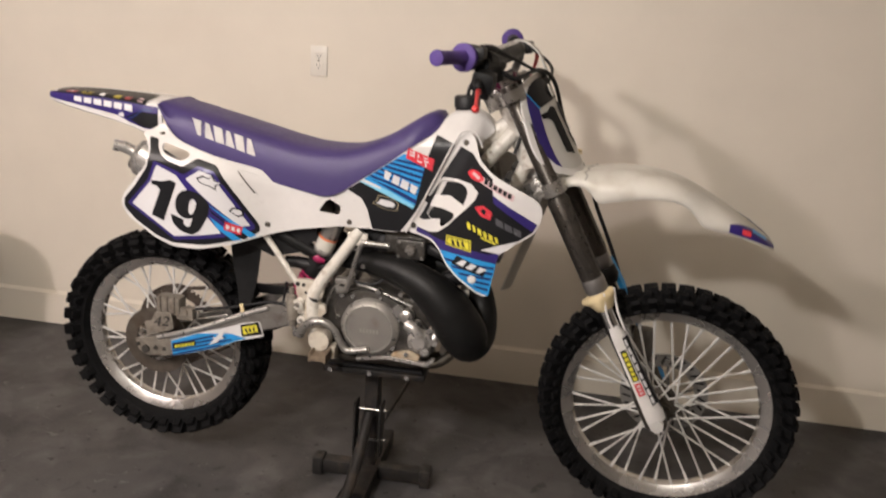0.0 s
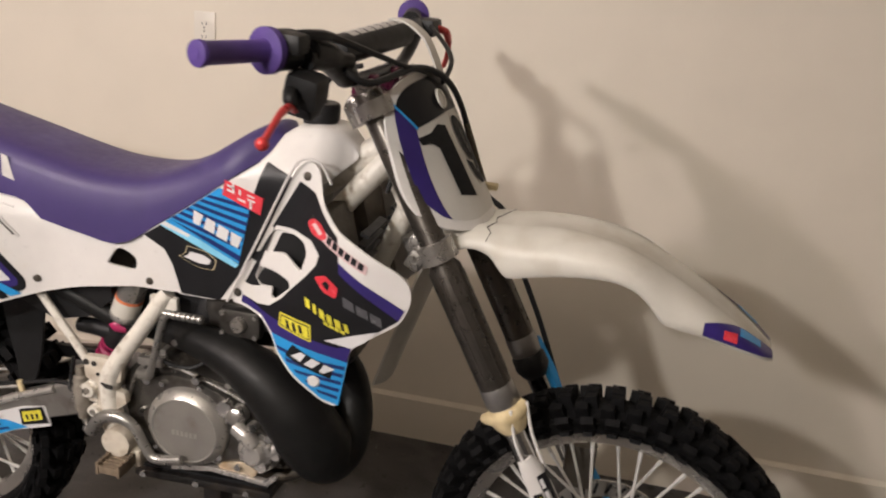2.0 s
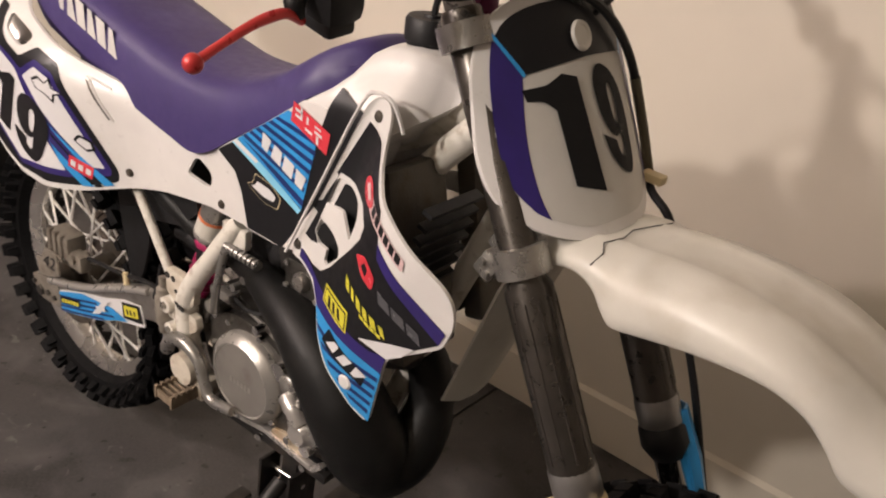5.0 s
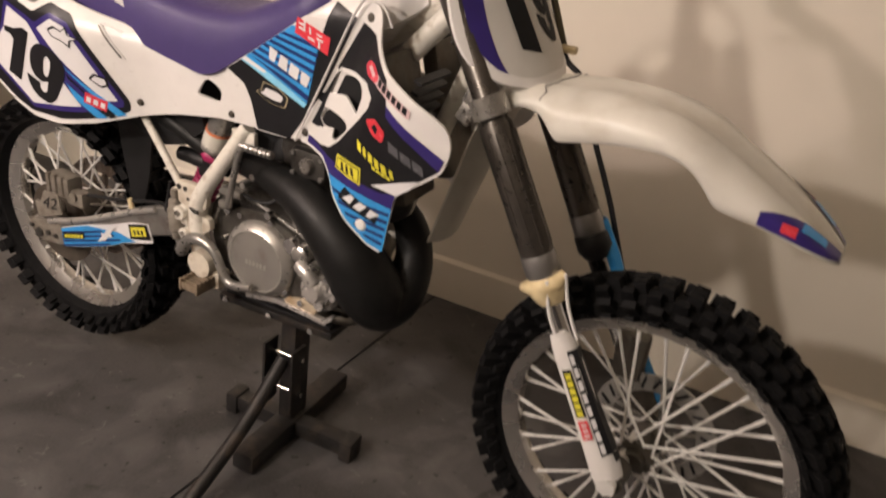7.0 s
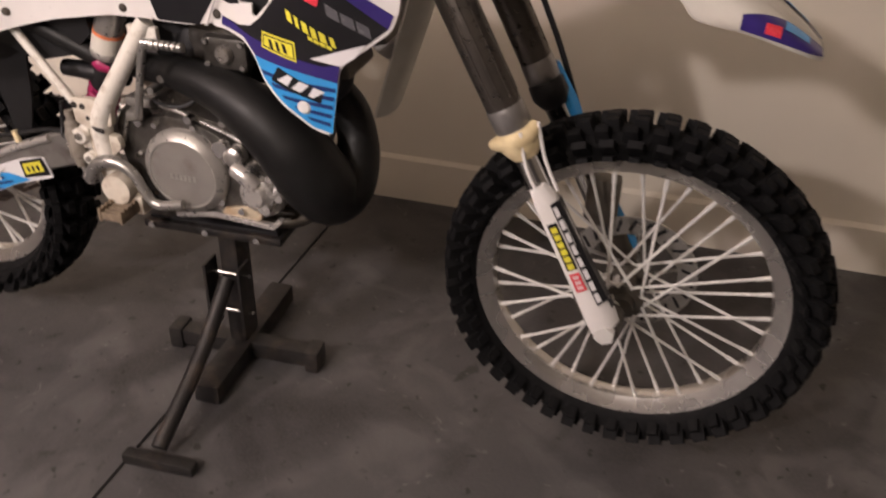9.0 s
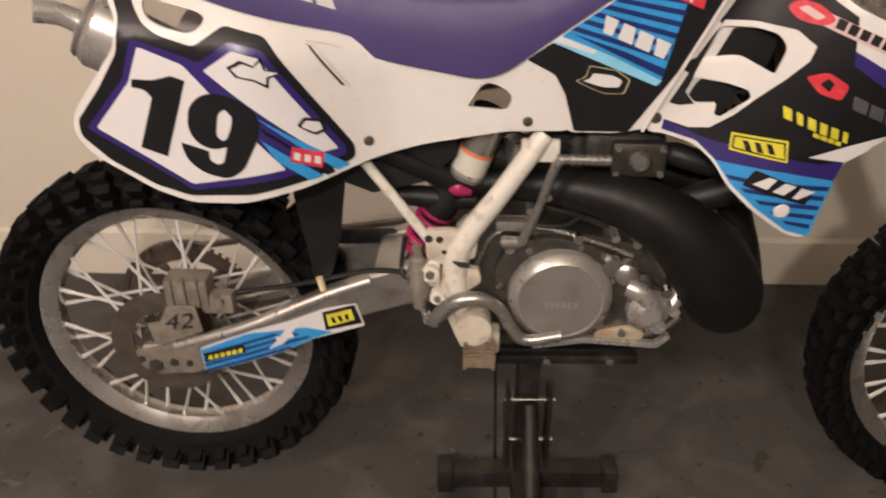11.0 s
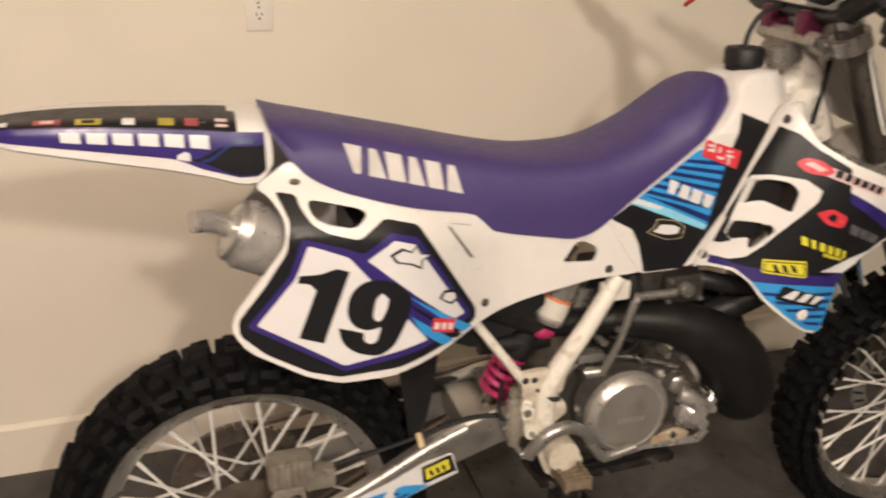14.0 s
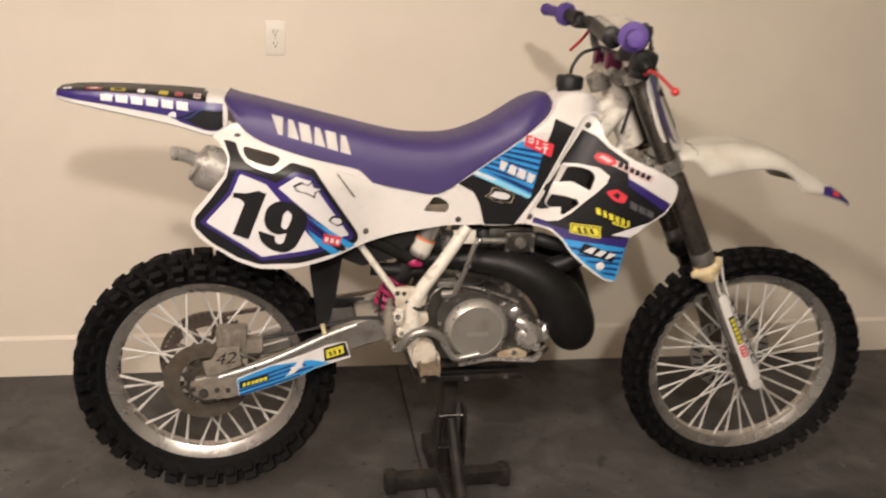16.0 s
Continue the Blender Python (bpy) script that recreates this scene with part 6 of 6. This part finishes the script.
    part("tail_pipe", tube([(-0.040, -0.121, 1.004), (-0.052, -0.125, 1.012), (-0.066, -0.132, 1.020), (-0.090, -0.146, 1.026), (-0.0902, -0.146, 1.026), (-0.06, -0.13, 1.018)], [0.017, 0.0155, 0.0155, 0.0155, 0.0130, 0.0130], 16, smooth_path=False), ALU, si)
    part("weld", tube([(-0.036, -0.1185, 0.999), (-0.041, -0.1195, 1.002)], [0.047, 0.042], 32, smooth_path=False, squash=0.80), DARK_STEEL, si)


frame_parts()


def engine():
    case = bmesh.new()
    sheet([(0.488, 0.64), (0.518, 0.675), (0.540, 0.700), (0.575, 0.698), (0.62, 0.684), (0.70, 0.664), (0.76, 0.656), (0.80, 0.60), (0.828, 0.55), (0.82, 0.50), (0.77, 0.472), (0.60, 0.468), (0.52, 0.49), (0.49, 0.56)], lambda x, z: -0.078, 0.03, thick=0.155, edge=0.010, bm=case, cell=0)
    en = part("engine", case, CASE, bike, "cast aluminium two-stroke engine, grimy")
    cover = bmesh.new()
    sheet([(0.528, 0.61), (0.555, 0.658), (0.61, 0.674), (0.68, 0.660), (0.735, 0.635), (0.765, 0.60), (0.80, 0.585), (0.815, 0.55), (0.795, 0.51), (0.74, 0.492), (0.62, 0.488), (0.545, 0.53)], lambda x, z: -0.094, 0.03, thick=0.02, edge=0.008, bm=cover, cell=0)
    cv = part("crankcase_cover", cover, CASE, en)
    part("clutch_cover", lathe([(0.001, -0.1160), (0.030, -0.1162), (0.066, -0.1160), (0.067, -0.110), (0.067, -0.088)], 48, m=Matrix.Translation((0.639, 0, 0.567))), COVER, en, "round scuffed clutch cover")
    # ring and raised marks are lighter than the cover to paint their highlight
    part("cover_rim", lathe([(0.0660, -0.1155), (0.0670, -0.1175), (0.0690, -0.1180), (0.0820, -0.1080), (0.0845, -0.102), (0.0850, -0.088)], 56, m=Matrix.Translation((0.639, 0, 0.567))), LIT_EDGE, en)
    marks(6, (0.612, 0.556), (0.056, 0.0), (0.0, 0.011), lambda x, z: -0.1168, LIT_EDGE, en, 0.7, 0.0006)
    for i in range(7):
        a = i * 0.9 + 0.3
        part("bolt", rod((0.632 + 0.092 * math.cos(a), -0.102, 0.572 + 0.092 * math.sin(a)), (0.632 + 0.092 * math.cos(a), -0.092, 0.572 + 0.092 * math.sin(a)), 0.006, 6), CHROME, cv)
    wp = bmesh.new()
    lathe([(0.001, -0.122), (0.018, -0.122), (0.022, -0.118), (0.026, -0.112), (0.034, -0.108), (0.036, -0.09)], 28, m=Matrix.Translation((0.783, 0, 0.545)), bm=wp)
    tube([(0.745, -0.105, 0.592), (0.765, -0.112, 0.585), (0.785, -0.112, 0.565)], 0.016, 12, bm=wp)
    tube([(0.795, -0.10, 0.545), (0.825, -0.095, 0.56), (0.84, -0.07, 0.62)], 0.013, 10, bm=wp)
    rod((0.80, -0.118, 0.522), (0.80, -0.092, 0.522), 0.012, 12, bm=wp)
    rod((0.825, -0.108, 0.545), (0.825, -0.09, 0.545), 0.009, 8, bm=wp)
    part("water_pump", wp, ALU, en)
    for x, z, r in ((0.718, 0.625, 0.017), (0.705, 0.515, 0.008), (0.745, 0.50, 0.007), (0.81, 0.58, 0.008), (0.555, 0.655, 0.008), (0.66, 0.675, 0.008), (0.755, 0.57, 0.010)):
        part("bolt", rod((x, -0.106, z), (x, -0.09, z), r, 10), CHROME, cv)
    cy = bmesh.new()
    box((-0.055, -0.060, -0.075), (0.060, 0.060, 0.06), 0.014, bm=cy, m=Matrix.Translation((0.685, 0, 0.755)) @ pose(0, 0, 0, 0, 20, 0))
    part("cylinder", cy, CASE, en)
    for x, z, r, y in ((0.742, 0.612, 0.021, 0.112), (0.772, 0.590, 0.013, 0.116), (0.808, 0.556, 0.014, 0.112), (0.760, 0.528, 0.012, 0.112), (0.79, 0.512, 0.010, 0.110)):
        part("pump_boss", lathe([(0.001, -y), (r * 0.6, -y + 0.001), (r * 0.9, -y + 0.006), (r, -0.085)], 18, m=Matrix.Translation((x, 0, z))), RIM, en)
    part("clutch_arm", box((0.532, -0.098, 0.682), (0.585, -0.070, 0.700), 0.005), CAST, en)
    part("clutch_cable", tube([(0.575, -0.085, 0.695), (0.62, -0.09, 0.690), (0.66, -0.08, 0.70), (0.72, -0.05, 0.76)], 0.004, 8), BLACK, en)
    part("case_seam", tube([(0.500, -0.080, 0.600), (0.530, -0.080, 0.668), (0.60, -0.0805, 0.683), (0.70, -0.0805, 0.655), (0.752, -0.0805, 0.635)], 0.004, 8), CAST, en)
    part("power_valve", box((0.70, -0.075, 0.705), (0.765, -0.05, 0.745), 0.008), CAST, en)
    for x, z in ((0.585, 0.715), (0.61, 0.74), (0.66, 0.745), (0.72, 0.67), (0.755, 0.66)):
        part("stud", rod((x, -0.092, z), (x, -0.06, z), 0.007, 8), DARK_STEEL, en)
    part("kick_boss", lathe([(0.001, -0.104), (0.009, -0.104), (0.014, -0.100), (0.017, -0.07)], 20, m=Matrix.Translation((0.552, 0, 0.664))), CASE, en)
    hd = bmesh.new()
    box((-0.062, -0.066, -0.015), (0.062, 0.066, 0.018), 0.012, bm=hd, m=Matrix.Translation((0.706, 0, 0.832)) @ pose(0, 0, 0, 0, 20, 0))
    tube([(0.71, 0, 0.84), (0.72, 0, 0.875)], 0.012, 10, bm=hd)
    part("cylinder_head", hd, GRIME_AND_SHADE, en)
    part("carburettor_cap", lathe([(0.001, -0.03), (0.026, -0.028), (0.032, -0.015), (0.032, 0.02)], 18, m=pose(0.655, -0.035, 0.80, 70)), BLACK, en)
    vc = part("valve_cover", box((0.700, -0.086, 0.772), (0.782, -0.060, 0.828), 0.008), CASE, en)
    for x, z in ((0.708, 0.780), (0.708, 0.820), (0.774, 0.780), (0.774, 0.820)):
        part("bolt", rod((x, -0.091, z), (x, -0.084, z), 0.005, 6), DARK_STEEL, vc)
    part("cable_drum", lathe([(0.001, -0.098), (0.012, -0.097), (0.016, -0.092), (0.016, -0.084)], 16, m=Matrix.Translation((0.742, 0, 0.800))), CAST, vc)
    part("coolant_hose", tube([(0.78, -0.052, 0.800), (0.80, -0.062, 0.802), (0.83, -0.070, 0.795), (0.90, -0.075, 0.782), (0.945, -0.085, 0.80)], [0.016, 0.018, 0.018, 0.017, 0.016], 14), BLACK, en, "black rubber coolant hose")
    for x, y in ((0.905, -0.076),):
        part("hose_clamp", rod((x, y, 0.7955), (x + 0.010, y - 0.001, 0.797), 0.0235, 16), DARK_STEEL, en)
    part("reed_block", box((0.585, -0.058, 0.768), (0.665, 0.05, 0.838), 0.012), BLACK, en)
    part("head_cover", box((0.66, -0.068, 0.775), (0.785, 0.06, 0.838), 0.016), CASE, en)
    part("radiator_hose", tube([(0.75, 0.0, 0.84), (0.80, -0.03, 0.86), (0.86, -0.06, 0.88)], 0.016, 12), BLACK, en)
    part("lower_hose", tube([(0.955, -0.085, 0.800), (0.935, -0.062, 0.765), (0.890, -0.045, 0.735), (0.845, -0.035, 0.715), (0.800, -0.030, 0.690)], [0.020, 0.024, 0.026, 0.024, 0.020], 14), BLACK, en, "black lower coolant hose")
    part("hose_elbow", tube([(0.800, -0.045, 0.852), (0.840, -0.068, 0.850), (0.885, -0.080, 0.838), (0.920, -0.085, 0.822)], [0.016, 0.019, 0.019, 0.016], 12), BLACK, en)
    part("ignition_lead", tube([(0.720, 0.0, 0.872), (0.745, -0.035, 0.868), (0.790, -0.050, 0.858), (0.850, -0.040, 0.880), (0.885, -0.02, 0.93)], 0.0045, 8), BLACK, en)
    fl = part("exhaust_flange", box((0.700, -0.070, 0.690), (0.790, -0.030, 0.735), 0.010), CAST, en)
    # flat dark triangle for the shade within the flange's hole
    part("flange_hole", lathe([(0.001, -0.0715), (0.010, -0.0715), (0.011, -0.0705)], 3, m=Matrix.Translation((0.716, 0, 0.713))), CRACK, fl)
    for x, z in ((0.770, 0.722), (0.782, 0.700), (0.742, 0.700)):
        part("stud", rod((x, -0.084, z), (x, -0.066, z), 0.005, 8), CHROME, fl)
    # exhaust
    part("exhaust_pipe", tube([(0.72, 0.02, 0.735), (0.80, 0.03, 0.735), (0.90, 0.03, 0.70), (0.935, 0.02, 0.63), (0.936, -0.018, 0.565), (0.915, -0.058, 0.548), (0.895, -0.084, 0.585), (0.855, -0.095, 0.648), (0.80, -0.098, 0.700), (0.735, -0.090, 0.732), (0.67, -0.076, 0.744), (0.60, -0.056, 0.744), (0.53, -0.045, 0.742), (0.47, -0.055, 0.750), (0.38, -0.07, 0.795), (0.29, -0.080, 0.84)],
                                 [0.026, 0.028, 0.034, 0.038, 0.049, 0.061, 0.067, 0.064, 0.053, 0.043, 0.035, 0.029, 0.024, 0.020, 0.018, 0.018], 24, 6), PIPE, bike, "black painted expansion chamber exhaust")
    part("weld_seam", tube([(0.8815, -0.0880, 0.6050), (0.8785, -0.0888, 0.6098)], [0.0672, 0.0672], 28, smooth_path=False), PIPE, bike)
    # kick starter
    ks = tube([(0.545, -0.104, 0.668), (0.566, -0.114, 0.674), (0.574, -0.120, 0.684), (0.592, -0.128, 0.735), (0.613, -0.130, 0.806), (0.625, -0.130, 0.820)], [0.011, 0.010, 0.0075, 0.0065, 0.0072, 0.0075], 12)
    rod((0.615, -0.130, 0.820), (0.692, -0.128, 0.818), 0.0072, 12, bm=ks)
    for i in range(6):
        rod((0.635 + 0.010 * i, -0.130, 0.8195), (0.640 + 0.010 * i, -0.130, 0.8193), 0.0086, 10, bm=ks)
    part("kick_starter", ks, DARK_STEEL, bike, "folded steel kick starter lever")
    part("brake_pedal", tube([(0.436, -0.118, 0.524), (0.445, -0.122, 0.540), (0.460, -0.126, 0.560), (0.482, -0.128, 0.574), (0.512, -0.128, 0.576), (0.541, -0.128, 0.559), (0.560, -0.130, 0.527), (0.584, -0.132, 0.502), (0.643, -0.134, 0.514)], [0.013, 0.013, 0.013, 0.013, 0.012, 0.010, 0.010, 0.010, 0.009], 12), DARK_STEEL, bike, "dull steel brake pedal")
    pegm = bmesh.new()
    for dy in (0, 1):
        box((0.485 + 0.045 * dy, -0.180, 0.474), (0.491 + 0.045 * dy, -0.115, 0.496), 0.002, bm=pegm)
    for i in range(6):
        box((0.489, -0.178 + 0.011 * i, 0.478), (0.532, -0.174 + 0.011 * i, 0.494), 0, bm=pegm)
        for x in (0.488, 0.533):
            box((x - 0.003, -0.179 + 0.011 * i, 0.494), (x + 0.003, -0.173 + 0.011 * i, 0.501), 0, bm=pegm)
    part("foot_peg", pegm, MUD, bike, "muddy serrated foot peg")
    br = bmesh.new()
    box((0.485, -0.125, 0.465), (0.545, -0.085, 0.505), 0.008, bm=br)
    rod((0.500, -0.136, 0.520), (0.500, -0.10, 0.520), 0.030, 20, bm=br)
    part("peg_bracket", br, MUDDY, bike)
    part("guard_lip", sheet([(0.60, 0.462), (0.687, 0.477), (0.807, 0.469), (0.828, 0.492), (0.820, 0.496), (0.803, 0.479), (0.687, 0.487), (0.60, 0.475)], lambda x, z: -0.102, 0.004, thick=0.012, edge=0.002, cell=0), ALU, bike)
    part("case_guard", sheet([(0.700, 0.487), (0.706, 0.499), (0.735, 0.506), (0.760, 0.510), (0.785, 0.497), (0.780, 0.483)], lambda x, z: -0.099, 0.006, thick=0.012, edge=0.002, cell=0), GOLD, bike, "stained amber case guard")
    # radiators behind the shrouds
    for s in (-1, 1):
        ra = bmesh.new()
        box((-0.016, -0.055, -0.13), (0.016, 0.055, 0.13), 0.006, bm=ra, m=Matrix.Translation((0.945, s * 0.085, 0.93)) @ pose(0, 0, 0, 0, -14, 0))
        rd = part("radiator", ra, GRIME_AND_SHADE, bike)
        lv = bmesh.new()
        for i in range(12):
            box((-0.003, -0.052, -0.003), (0.012, 0.052, 0.003), 0, bm=lv, m=Matrix.Translation((0.965 + 0.005 * (i - 6) * 0.9, s * 0.085, 0.93 + 0.02 * (i - 6))) @ pose(0, 0, 0, 0, 20, 0))
        part("louvre", lv, BLACK, rd)


engine()
